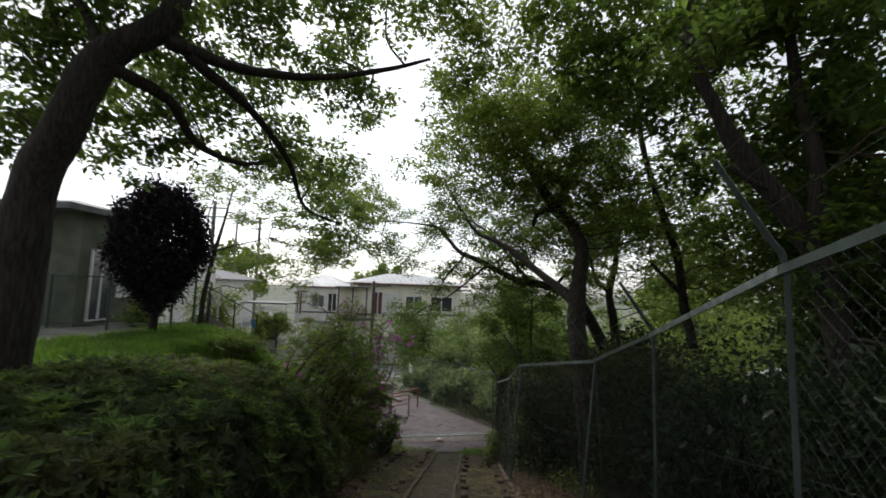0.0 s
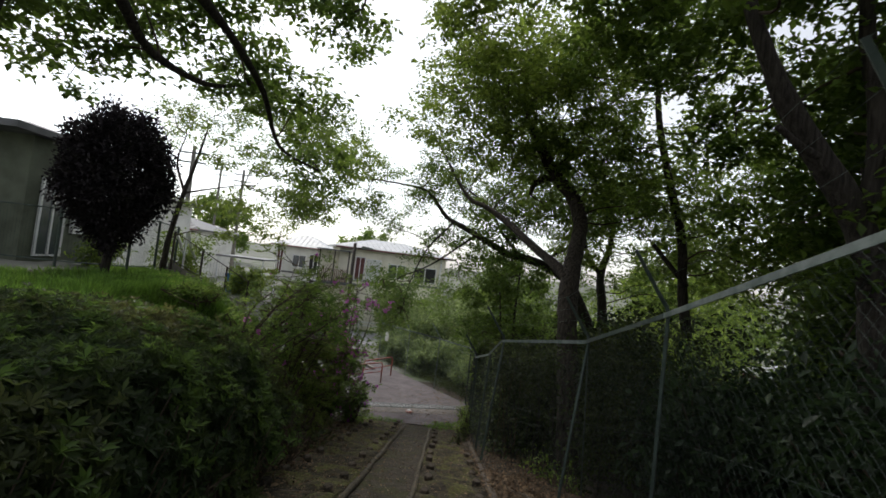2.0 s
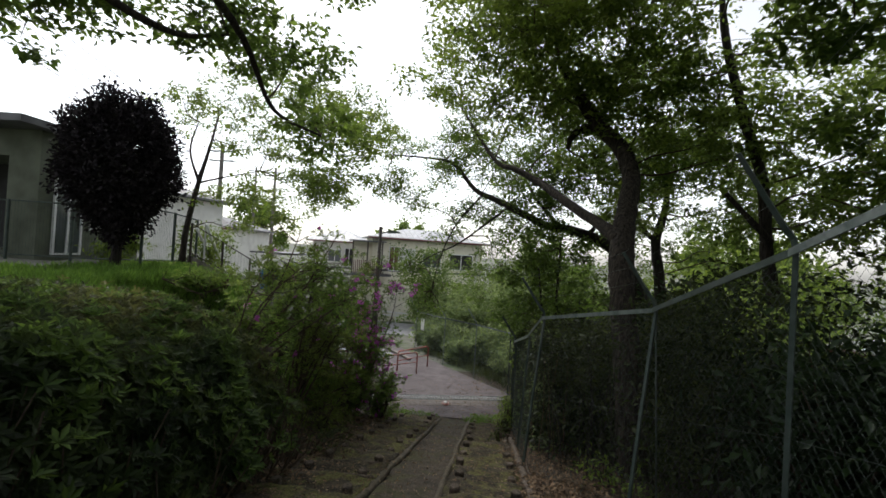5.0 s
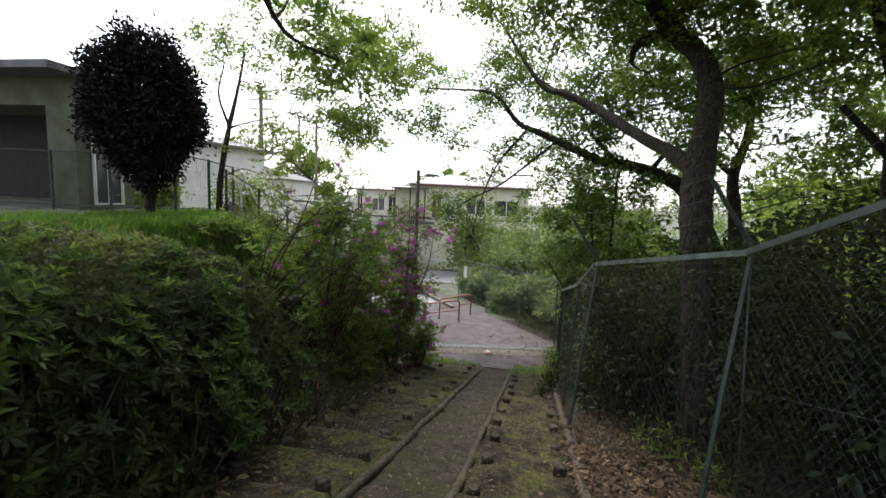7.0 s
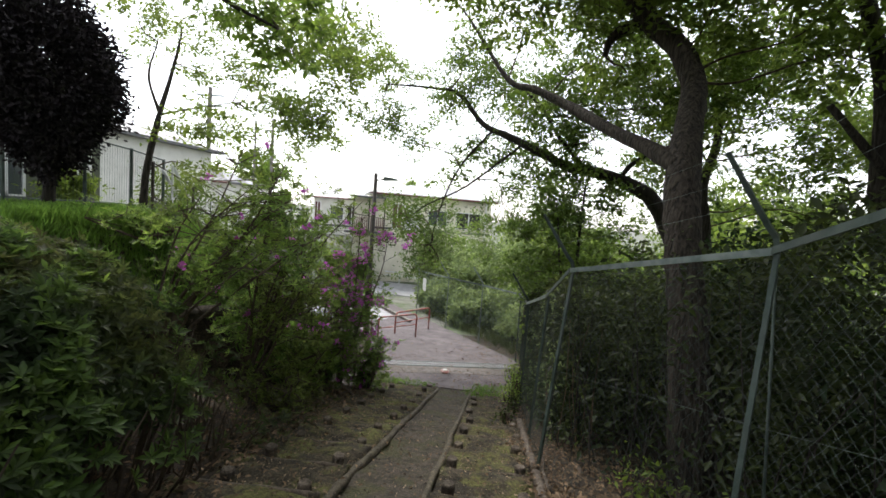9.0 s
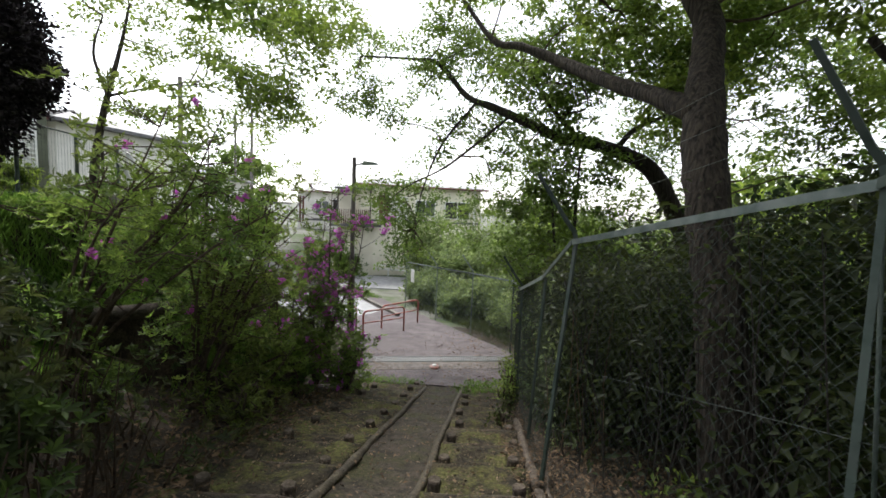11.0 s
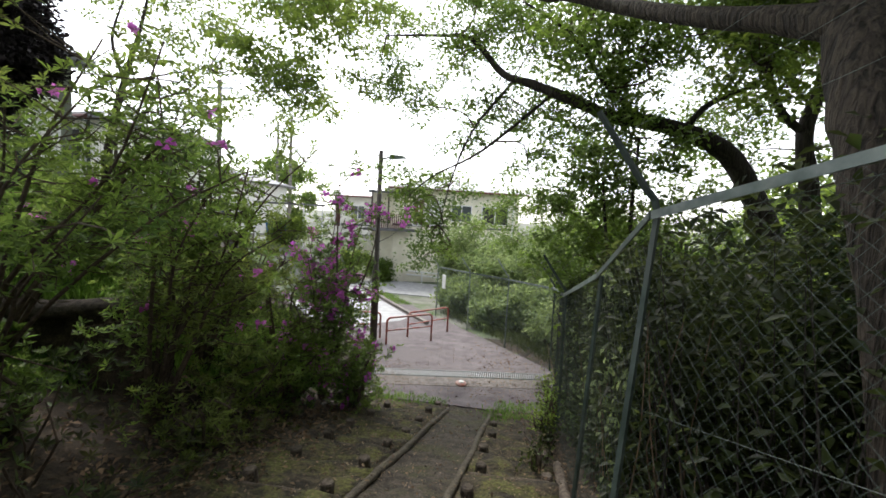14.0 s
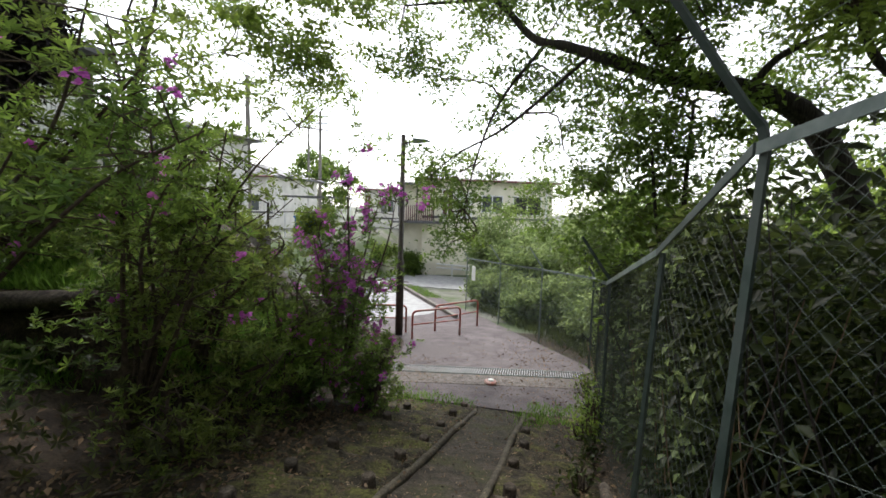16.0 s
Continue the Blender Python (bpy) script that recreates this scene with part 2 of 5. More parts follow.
def material(name, dark, light, scale=8.0, rough=0.8, bump=0.3, metal=0.0, fine=60.0, third=None, object_random=0.0, island=0.0, leaf=False, spec=0.4, patchy=0.23):
    m = bpy.data.materials.new(name)
    m.use_nodes = True
    n, l = m.node_tree.nodes, m.node_tree.links
    b = n["Principled BSDF"]
    b.inputs["Roughness"].default_value, b.inputs["Metallic"].default_value = rough, metal
    b.inputs["Specular IOR Level"].default_value = spec
    geo = n.new("ShaderNodeNewGeometry")
    big = n.new("ShaderNodeTexNoise")
    big.inputs["Scale"].default_value, big.inputs["Detail"].default_value = scale, 6
    l.new(geo.outputs["Position"], big.inputs["Vector"])
    ramp = n.new("ShaderNodeValToRGB")
    ramp.color_ramp.elements[0].position, ramp.color_ramp.elements[1].position = 0.36, 0.64
    ramp.color_ramp.elements[0].color, ramp.color_ramp.elements[1].color = (*dark, 1), (*light, 1)
    l.new(big.outputs["Fac"], ramp.inputs[0])
    colour = ramp.outputs[0]
    if third:
        patch, pr, mix = n.new("ShaderNodeTexNoise"), n.new("ShaderNodeValToRGB"), n.new("ShaderNodeMix")
        patch.inputs["Scale"].default_value, patch.inputs["Detail"].default_value = scale * patchy, 8
        patch.inputs["Roughness"].default_value = 0.65
        l.new(geo.outputs["Position"], patch.inputs["Vector"])
        pr.color_ramp.elements[0].position, pr.color_ramp.elements[1].position = 0.48, 0.6
        l.new(patch.outputs["Fac"], pr.inputs[0])
        mix.data_type = "RGBA"
        l.new(pr.outputs[0], mix.inputs["Factor"])
        l.new(colour, mix.inputs["A"])
        mix.inputs["B"].default_value = (*third, 1)
        colour = mix.outputs["Result"]
    if object_random or island:
        hsv, span = n.new("ShaderNodeHueSaturation"), n.new("ShaderNodeMapRange")
        source = n.new("ShaderNodeObjectInfo").outputs["Random"] if object_random else geo.outputs["Random Per Island"]
        k = object_random or island
        span.inputs["To Min"].default_value, span.inputs["To Max"].default_value = 1 - k, 1 + k
        l.new(source, span.inputs["Value"])
        l.new(span.outputs[0], hsv.inputs["Value"])
        l.new(colour, hsv.inputs["Color"])
        colour = hsv.outputs[0]
    l.new(colour, b.inputs["Base Color"])
    if bump:
        small, bp = n.new("ShaderNodeTexNoise"), n.new("ShaderNodeBump")
        small.inputs["Scale"].default_value, small.inputs["Detail"].default_value = fine, 4
        l.new(geo.outputs["Position"], small.inputs["Vector"])
        bp.inputs["Strength"].default_value, bp.inputs["Distance"].default_value = bump, 0.01
        l.new(small.outputs["Fac"], bp.inputs["Height"])
        l.new(bp.outputs[0], b.inputs["Normal"])
    if leaf:
        t, mx = n.new("ShaderNodeBsdfTranslucent"), n.new("ShaderNodeMixShader")
        warm = n.new("ShaderNodeHueSaturation")
        warm.inputs["Hue"].default_value, warm.inputs["Value"].default_value = 0.485, 1.9
        l.new(colour, warm.inputs["Color"])
        l.new(warm.outputs[0], t.inputs["Color"])
        mx.inputs[0].default_value = 0.5
        l.new(b.outputs[0], mx.inputs[1])
        l.new(t.outputs[0], mx.inputs[2])
        l.new(mx.outputs[0], n["Material Output"].inputs["Surface"])
    return m


def speckled(m, scale=38.0, low=0.45, high=1.7, depth=0.018):
    """Grit and crumbs: a sharp fine pattern in the colour and the relief."""
    n, l = m.node_tree.nodes, m.node_tree.links
    b = n["Principled BSDF"]
    geo, t, span, hsv, bp = n.new("ShaderNodeNewGeometry"), n.new("ShaderNodeTexNoise"), n.new("ShaderNodeMapRange"), n.new("ShaderNodeHueSaturation"), n.new("ShaderNodeBump")
    t.inputs["Scale"].default_value, t.inputs["Detail"].default_value, t.inputs["Roughness"].default_value = scale, 6, 0.7
    span.inputs["From Min"].default_value, span.inputs["From Max"].default_value = 0.36, 0.66
    span.inputs["To Min"].default_value, span.inputs["To Max"].default_value = low, high
    l.new(geo.outputs["Position"], t.inputs["Vector"])
    l.new(t.outputs["Fac"], span.inputs["Value"])
    l.new(span.outputs[0], hsv.inputs["Value"])
    l.new(b.inputs["Base Color"].links[0].from_socket, hsv.inputs["Color"])
    l.new(hsv.outputs[0], b.inputs["Base Color"])
    l.new(b.inputs["Normal"].links[0].from_socket, bp.inputs["Normal"])
    bp.inputs["Strength"].default_value, bp.inputs["Distance"].default_value = 0.9, depth
    l.new(t.outputs["Fac"], bp.inputs["Height"])
    l.new(bp.outputs[0], b.inputs["Normal"])
    return m


SOIL = material("soil", (0.026, 0.019, 0.014), (0.068, 0.05, 0.035), 6, 0.95, 0.8, fine=90)
MOSS = material("mossy earth", (0.022, 0.018, 0.012), (0.07, 0.055, 0.035), 9, 0.95, 1.0, fine=90, third=(0.1, 0.1, 0.03), patchy=0.35)
RAMP = material("mossy ramp", (0.036, 0.029, 0.022), (0.088, 0.072, 0.056), 9, 0.92, 1.0, fine=80, third=(0.062, 0.062, 0.026))
GRASS_GROUND = material("grassy ground", (0.03, 0.045, 0.015), (0.06, 0.1, 0.025), 3, 0.95, 0.6)
ASPHALT = material("worn asphalt", (0.098, 0.083, 0.087), (0.158, 0.135, 0.14), 3, 0.9, 0.5, fine=180, third=(0.126, 0.108, 0.11))
CONCRETE = material("concrete", (0.12, 0.11, 0.1), (0.22, 0.205, 0.185), 7, 0.88, 0.4, third=(0.24, 0.22, 0.19))
FAR_GROUND = material("gravel and grass", (0.13, 0.135, 0.11), (0.2, 0.2, 0.17), 1.5, 0.95, 0.4, third=(0.08, 0.11, 0.045))
APRON = material("stained concrete", (0.11, 0.093, 0.086), (0.22, 0.195, 0.18), 8, 0.9, 0.6, third=(0.16, 0.14, 0.125))
PALE_ROAD = material("pale road", (0.3, 0.3, 0.305), (0.4, 0.4, 0.4), 3, 0.9, 0.3)
LOG = material("weathered log", (0.05, 0.038, 0.03), (0.115, 0.092, 0.072), 14, 0.9, 0.8, object_random=0.25)
RAIL_WOOD = material("weathered kerb rail", (0.06, 0.05, 0.036), (0.12, 0.1, 0.07), 10, 0.85, 0.6)
BARK = material("dark oak bark", (0.018, 0.014, 0.012), (0.06, 0.05, 0.042), 20, 0.95, 1.0, fine=45)
BARK_PALE = material("grey brown bark", (0.012, 0.0095, 0.007), (0.076, 0.059, 0.046), 18, 0.9, 0.9, fine=50)
speckled(SOIL)
speckled(MOSS, 30)
speckled(RAMP, 34, 0.55, 1.5)
speckled(ASPHALT, 70, 0.7, 1.3, 0.004)
speckled(CONCRETE, 26, 0.6, 1.25, 0.004)
speckled(APRON, 40, 0.5, 1.4, 0.004)
speckled(LOG, 40, 0.55, 1.5, 0.01)
speckled(RAIL_WOOD, 45, 0.5, 1.5, 0.01)
furrowed(BARK)
furrowed(BARK_PALE, 0.045)
TWIG = material("twig", (0.05, 0.035, 0.025), (0.1, 0.075, 0.05), 20, 0.9, 0)
LEAF_OAK = material("oak leaf", (0.055, 0.1, 0.018), (0.112, 0.18, 0.03), 1.2, 0.45, 0, island=0.35, leaf=True)
LEAF_FRESH = material("fresh leaf", (0.075, 0.122, 0.02), (0.14, 0.205, 0.034), 1.2, 0.5, 0, island=0.35, leaf=True)
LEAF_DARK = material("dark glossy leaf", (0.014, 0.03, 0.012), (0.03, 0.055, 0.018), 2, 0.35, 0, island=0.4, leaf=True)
LEAF_PURPLE = material("dark purple leaf", (0.018, 0.015, 0.018), (0.042, 0.034, 0.038), 3, 0.8, 0, island=0.4, spec=0.15)
LEAF_AZALEA = material("azalea leaf", (0.056, 0.106, 0.022), (0.138, 0.22, 0.04), 1.6, 0.5, 0, island=0.5, leaf=True, third=(0.12, 0.16, 0.035))
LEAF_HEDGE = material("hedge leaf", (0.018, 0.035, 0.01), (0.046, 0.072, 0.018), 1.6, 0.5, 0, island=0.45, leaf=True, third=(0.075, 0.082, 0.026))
# Creeper leaf colour; on the far shrubs its paleness stands in for haze.
LEAF_PALE = material("pale creeper and hazed leaf", (0.085, 0.13, 0.045), (0.17, 0.225, 0.085), 1.2, 0.6, 0, island=0.35, leaf=True)
LEAF_NEW = material("new hedge leaf", (0.042, 0.082, 0.016), (0.09, 0.15, 0.028), 1.6, 0.5, 0, island=0.5, leaf=True)
LEAF_BAMBOO = material("bamboo grass leaf", (0.016, 0.026, 0.007), (0.045, 0.061, 0.016), 1.5, 0.45, 0, island=0.5, leaf=True, spec=0.3)
LEAF_DEAD = material("dead leaf", (0.085, 0.052, 0.03), (0.2, 0.135, 0.08), 5, 0.8, 0, island=0.5)
CRUMB = material("dry crumbs", (0.06, 0.04, 0.026), (0.22, 0.165, 0.11), 5, 0.85, 0, island=0.8)
GRASS = material("grass blade", (0.06, 0.13, 0.02), (0.115, 0.22, 0.035), 1.5, 0.5, 0, island=0.3, leaf=True)
PETAL = material("magenta petal", (0.34, 0.07, 0.3), (0.55, 0.17, 0.48), 5, 0.5, 0, island=0.25, leaf=True)
FENCE_GREEN = material("green painted steel", (0.034, 0.052, 0.043), (0.066, 0.09, 0.076), 9, 0.6, 0.1, spec=0.3, third=(0.065, 0.08, 0.07))
MESH_GREEN = material("green coated wire", (0.022, 0.036, 0.03), (0.05, 0.068, 0.058), 9, 0.5, 0)
GALVANISED = material("galvanised steel", (0.1, 0.13, 0.12), (0.2, 0.23, 0.215), 9, 0.5, 0.1, metal=0.25)
GRATE_STEEL = material("bright worn steel", (0.3, 0.3, 0.3), (0.46, 0.46, 0.47), 9, 0.45, 0.1, metal=0.3)
RED_STEEL = material("faded red paint", (0.28, 0.06, 0.05), (0.42, 0.13, 0.1), 12, 0.5, 0.1, third=(0.35, 0.2, 0.17))
POLE_DARK = material("dark brown pole", (0.03, 0.022, 0.018), (0.06, 0.045, 0.036), 9, 0.6, 0.1)
WALL_GREEN = material("green grey render", (0.09, 0.1, 0.072), (0.135, 0.148, 0.11), 2, 0.9, 0.2)
WALL_WHITE = material("white render", (0.62, 0.61, 0.57), (0.75, 0.74, 0.7), 1.5, 0.9, 0.1)
WALL_CREAM = material("cream render", (0.68, 0.64, 0.52), (0.8, 0.76, 0.64), 1.5, 0.9, 0.1)
ROOF_GREY = material("grey roof tile", (0.42, 0.43, 0.44), (0.58, 0.59, 0.6), 4, 0.45, 0.2)
ROOF_DARK = material("dark metal roof", (0.08, 0.08, 0.085), (0.13, 0.13, 0.135), 3, 0.5, 0.1)
WHITE_METAL = material("white painted metal", (0.7, 0.7, 0.7), (0.82, 0.82, 0.82), 3, 0.4, 0)
DARK_WOOD = material("dark red brown door", (0.09, 0.03, 0.03), (0.14, 0.05, 0.045), 6, 0.5, 0.1)
BLUE_PLASTIC = material("blue plastic", (0.02, 0.12, 0.4), (0.03, 0.16, 0.5), 5, 0.5, 0)
# Near-black colour that paints the shade of recesses: drain, porch, dark windows.
RECESS_SHADE = material("painted recess shade", (0.02, 0.02, 0.02), (0.03, 0.03, 0.03), 3, 0.8, 0)
GLASS = material("window glass", (0.05, 0.06, 0.07), (0.08, 0.09, 0.1), 1, 0.08, 0, spec=0.8)
PAPER = material("white sign plate", (0.6, 0.6, 0.58), (0.7, 0.7, 0.68), 3, 0.6, 0)


# ---- mesh tools ----
class Shape:
    """Gathers points and faces for one mesh."""

    def __init__(self):
        self.v, self.f, self.n = [], [], 0

    def add(self, verts, faces):
        self.v.append(np.asarray(verts, dtype=np.float64).reshape(-1, 3))
        self.f.extend([tuple(i + self.n for i in face) for face in faces])
        self.n += len(self.v[-1])

    def box(self, x0, x1, y0, y1, z0, z1, chamfer=0.0):
        v = [(x, y, z) for z in (z0, z1) for x, y in ((x0, y0), (x1, y0), (x1, y1), (x0, y1))]
        self.add(v, [(3, 2, 1, 0), (4, 5, 6, 7), (0, 1, 5, 4), (1, 2, 6, 5), (2, 3, 7, 6), (3, 0, 4, 7)])

    def tube(self, pts, radii, sides=8, caps=True, rough=0.0, rng=None):
        pts = np.asarray(pts, float)
        radii = np.broadcast_to(np.asarray(radii, float), (len(pts),))
        tang = np.gradient(pts, axis=0)
        tang /= np.linalg.norm(tang, axis=1)[:, None] + 1e-9
        ref = np.array([0, 0, 1.0]) if abs(tang[0][2]) < 0.9 else np.array([1.0, 0, 0])
        rings, a = [], np.linspace(0, 2 * np.pi, sides, endpoint=False)
        for p, t, r in zip(pts, tang, radii):
            u = ref - t * ref.dot(t)
            u /= np.linalg.norm(u) + 1e-9
            w = np.cross(t, u)
            ref = u
            rr = np.full(sides, r)
            if rough:
                rr = rr * (1 + rough * rng.uniform(-1, 1, sides))
            rings.append(p + np.outer(np.cos(a) * rr, u) + np.outer(np.sin(a) * rr, w))
        f = []
        for k in range(len(pts) - 1):
            for i in range(sides):
                j = (i + 1) % sides
                f.append((k * sides + i, k * sides + j, (k + 1) * sides + j, (k + 1) * sides + i))
        if caps:
            f += [tuple(range(sides))[::-1], tuple((len(pts) - 1) * sides + i for i in range(sides))]
        self.add(np.concatenate(rings), f)

    def mesh(self, name, mat, smooth=False):
        me = bpy.data.meshes.new(name)
        me.from_pydata(np.concatenate(self.v).tolist(), [], self.f)
        me.materials.append(mat)
        if smooth:
            me.shade_smooth()
        me.update()
        return me


def part(name, shape, mat, parent=None, label="", smooth=False, at=None):
    me = shape.mesh(name, mat, smooth) if isinstance(shape, Shape) else shape
    ob = new(name, me)
    if parent:
        ob.parent = parent
    if at is not None:
        ob.matrix_basis = at
    return tagged(ob, label)


def thing(name, label, category, group="", at=(0, 0, 0), turn=0.0):
    ob = new(name)
    ob.empty_display_size = 0.1
    ob.matrix_basis = pose(*at, 0, 0, turn)
    return tagged(ob, label, category, group)


def structure(name, shape, mat, label="", smooth=False):
    return tagged(part(name, shape, mat, None, label, smooth), kind="structure")


def leaf_mesh(name, points, ways, ups, length, width, mat, fold=0.25):
    """One mesh of folded pointed leaves: from each point along its way."""
    n = len(points)
    side = np.cross(ways, ups)
    side /= np.linalg.norm(side, axis=1)[:, None] + 1e-9
    up = np.cross(side, ways)
    length = np.broadcast_to(length, (n,))[:, None]
    width = np.broadcast_to(width, (n,))[:, None]
    mid = points + ways * length * 0.55
    v = np.stack([points, mid + side * width / 2 + up * width * fold, points + ways * length - up * length * 0.08, mid - side * width / 2 + up * width * fold], 1).reshape(-1, 3)
    base = np.arange(n)[:, None] * 4
    tri = (base + np.array([[0, 1, 2, 0, 2, 3]])).reshape(-1)
    me = bpy.data.meshes.new(name)
    me.vertices.add(n * 4)
    me.vertices.foreach_set("co", v.reshape(-1))
    me.loops.add(n * 6)
    me.loops.foreach_set("vertex_index", tri.astype(np.int32))
    me.polygons.add(n * 2)
    me.polygons.foreach_set("loop_start", np.arange(0, n * 6, 3, dtype=np.int32))
    me.materials.append(mat)
    me.update(calc_edges=True)
    return me


def unit(a):
    return a / (np.linalg.norm(a, axis=-1)[..., None] + 1e-9)


def smooth_line(pts, steps=5):
    """A rounded line through x, y, z, radius rows."""
    p = np.asarray(pts, float)
    q = np.vstack([2 * p[0] - p[1], p, 2 * p[-1] - p[-2]])
    out = []
    for i in range(1, len(q) - 2):
        for s in np.linspace(0, 1, steps, endpoint=False):
            a, b, c, d = q[i - 1], q[i], q[i + 1], q[i + 2]
            out.append(0.5 * (2 * b + (c - a) * s + (2 * a - 5 * b + 4 * c - d) * s * s + (3 * b - a - 3 * c + d) * s ** 3))
    out.append(q[-2])
    out = np.array(out)
    out[:, 3] = np.maximum(out[:, 3], 0.006)
    return out


# ---- ground ----
def path_z(y):
    return np.where(y < 13.75, -0.102 - 0.272 * y, -3.842 - 0.07 * (np.minimum(y, 30) - 13.75))


def ease(a):
    a = np.clip(a, 0, 1)
    return a * a * (3 - 2 * a)


def ramp_left(y):
    return -0.55 + 0.069 * (y - 5.6)


def ramp_right(y):
    return 0.2 + 0.071 * (y - 5.9)


LIP_A, LIP_B, LIP_N = (-2.50, 10.24, -1.47), (-5.90, 9.74, -1.66), (0.146, -0.989)


def ground_z(x, y):
    x, y = np.asarray(x, float), np.asarray(y, float)
    base = path_z(y)
    terrace = -0.25 - 4.3 * ease((y - 14.6) / 4.8) - 0.8 * ease((y - 19.5) / 14)
    beyond = ease((-8.9 - x) / 1.6)
    terrace = terrace * (1 - beyond) + (-0.25 - 2.1 * ease((y - 15) / 5)) * beyond
    bank = ease((-1.75 - x) / (3.9 + 2.1 * ease((y - 10.8) / 2.6)))
    z = base + bank * np.maximum(terrace - base, 0)
    fall = ease((x - 3.2) / 9.0) * (3.5 * ease((18 - y) / 18) + 0.6)
    z = z - fall
    u = (x - LIP_A[0]) * LIP_N[0] + (y - LIP_A[1]) * LIP_N[1]
    window = ease((y - 8.0) / 1.3) * ease((12.2 - y) / 1.4) * ease((-1.7 - x) / 0.5) * ease((x + 5.9) / 1.3)
    inner = ease((-u - 0.1) / 1.0)
    under = np.where(u > -0.06, base + (z - base) * 0.3, np.minimum(z, LIP_A[2] - 0.06 + np.maximum(z - LIP_A[2], 0) * inner))
    z = z + window * (under - z) * (u > -1.15)
    return z


def wobble(x, y, s, k):
    return np.array([noise.noise(Vector((a * s, b * s, 3.3))) * k for a, b in zip(np.ravel(x), np.ravel(y))]).reshape(np.shape(x))


def build_ground():
    xs = np.concatenate([np.linspace(-420, -30, 14)[:-1], np.linspace(-30, -8, 23)[:-1], np.linspace(-8, 6, 94)[:-1], np.linspace(6, 30, 30)[:-1], np.linspace(30, 420, 14)])
    ys = np.concatenate([np.linspace(-40, -4, 12)[:-1], np.linspace(-4, 20, 160)[:-1], np.linspace(20, 45, 40)[:-1], np.linspace(45, 700, 16)])
    gx, gy = np.meshgrid(xs, ys)
    gz = ground_z(gx, gy)
    off = ((gx > -1.6 + 0.03 * gy) & (gx < 1.25 + 0.05 * gy) | (gy > 13.4) & (gx > -9)).astype(float)
    gz = gz + wobble(gx, gy, 1.7, 0.07) * (1 - off) - off * 0.06
    w = len(xs)
    s = Shape()
    s.add(np.stack([gx, gy, gz], -1).reshape(-1, 3), [(r * w + c, r * w + c + 1, (r + 1) * w + c + 1, (r + 1) * w + c) for r in range(len(ys) - 1) for c in range(w - 1)])
    ob = structure("ground", s, SOIL, "dark brown bare soil falling with the slope", True)
    ob.data.materials.append(FAR_GROUND)
    for f in ob.data.polygons:
        x, y, _ = f.center
        f.material_index = 1 if y > 20 or x < -8.6 or x > 9 else 0
    return ob


build_ground()


def strip(name, xa, xb, y0, y1, mat, label, lift=0.0, n=60, m=8, thick=0.12, saw=0.0, step=0.68, rough=0.0, first=-1.2):
    """A sheet with thickness that follows the path's fall between two edge lines."""
    s = Shape()
    ys = np.linspace(y0, y1, n)
    rows = []
    for y in ys:
        xs = np.linspace(xa(y), xb(y), m)
        tooth = ((y - first) / step) % 1.0
        z = path_z(y) + lift + saw * (tooth - 0.5)
        zz = z + (wobble(xs, np.full(m, y), 4.0, rough) if rough else 0)
        rows.append(np.stack([xs, np.full(m, y), np.broadcast_to(zz, (m,))], -1))
    top = np.concatenate(rows)
    low = top - np.array([0, 0, thick])
    k = len(top)
    f = [(r * m + c, r * m + c + 1, (r + 1) * m + c + 1, (r + 1) * m + c) for r in range(n - 1) for c in range(m - 1)]
    for r in range(n - 1):
        f += [(r * m, (r + 1) * m, (r + 1) * m + k, r * m + k), ((r + 1) * m - 1 + k, (r + 2) * m - 1 + k, (r + 2) * m - 1, (r + 1) * m - 1)]
    for c in range(m - 1):
        f += [(c + k, c + 1 + k, c + 1, c), ((n - 1) * m + c, (n - 1) * m + c + 1, (n - 1) * m + c + 1 + k, (n - 1) * m + c + k)]
    s.add(np.concatenate([top, low]), f)
    return structure(name, s, mat, label, True)


def treads():
    strip("stair_treads_left", lambda y: -1.75 + 0.055 * (y - 6), lambda y: ramp_left(y) - 0.04, -3, 13.4, MOSS, "mossy earth treads held by weathered logs", 0.0, 480, 12, 0.2, 0.09, rough=0.05)
    strip("stair_treads_right", lambda y: ramp_right(y) + 0.04, lambda y: 1.2 + 0.06 * (y - 6.6), -3, 13.5, MOSS, "mossy earth treads held by weathered logs", 0.0, 480, 8, 0.2, 0.09, rough=0.05, first=-0.9)
    strip("ramp", lambda y: ramp_left(y) - 0.02, lambda y: ramp_right(y) + 0.02, -3, 13.75, RAMP, "narrow mossy ramp between the stair halves", -0.02, 60, 8, 0.2, rough=0.05)


treads()


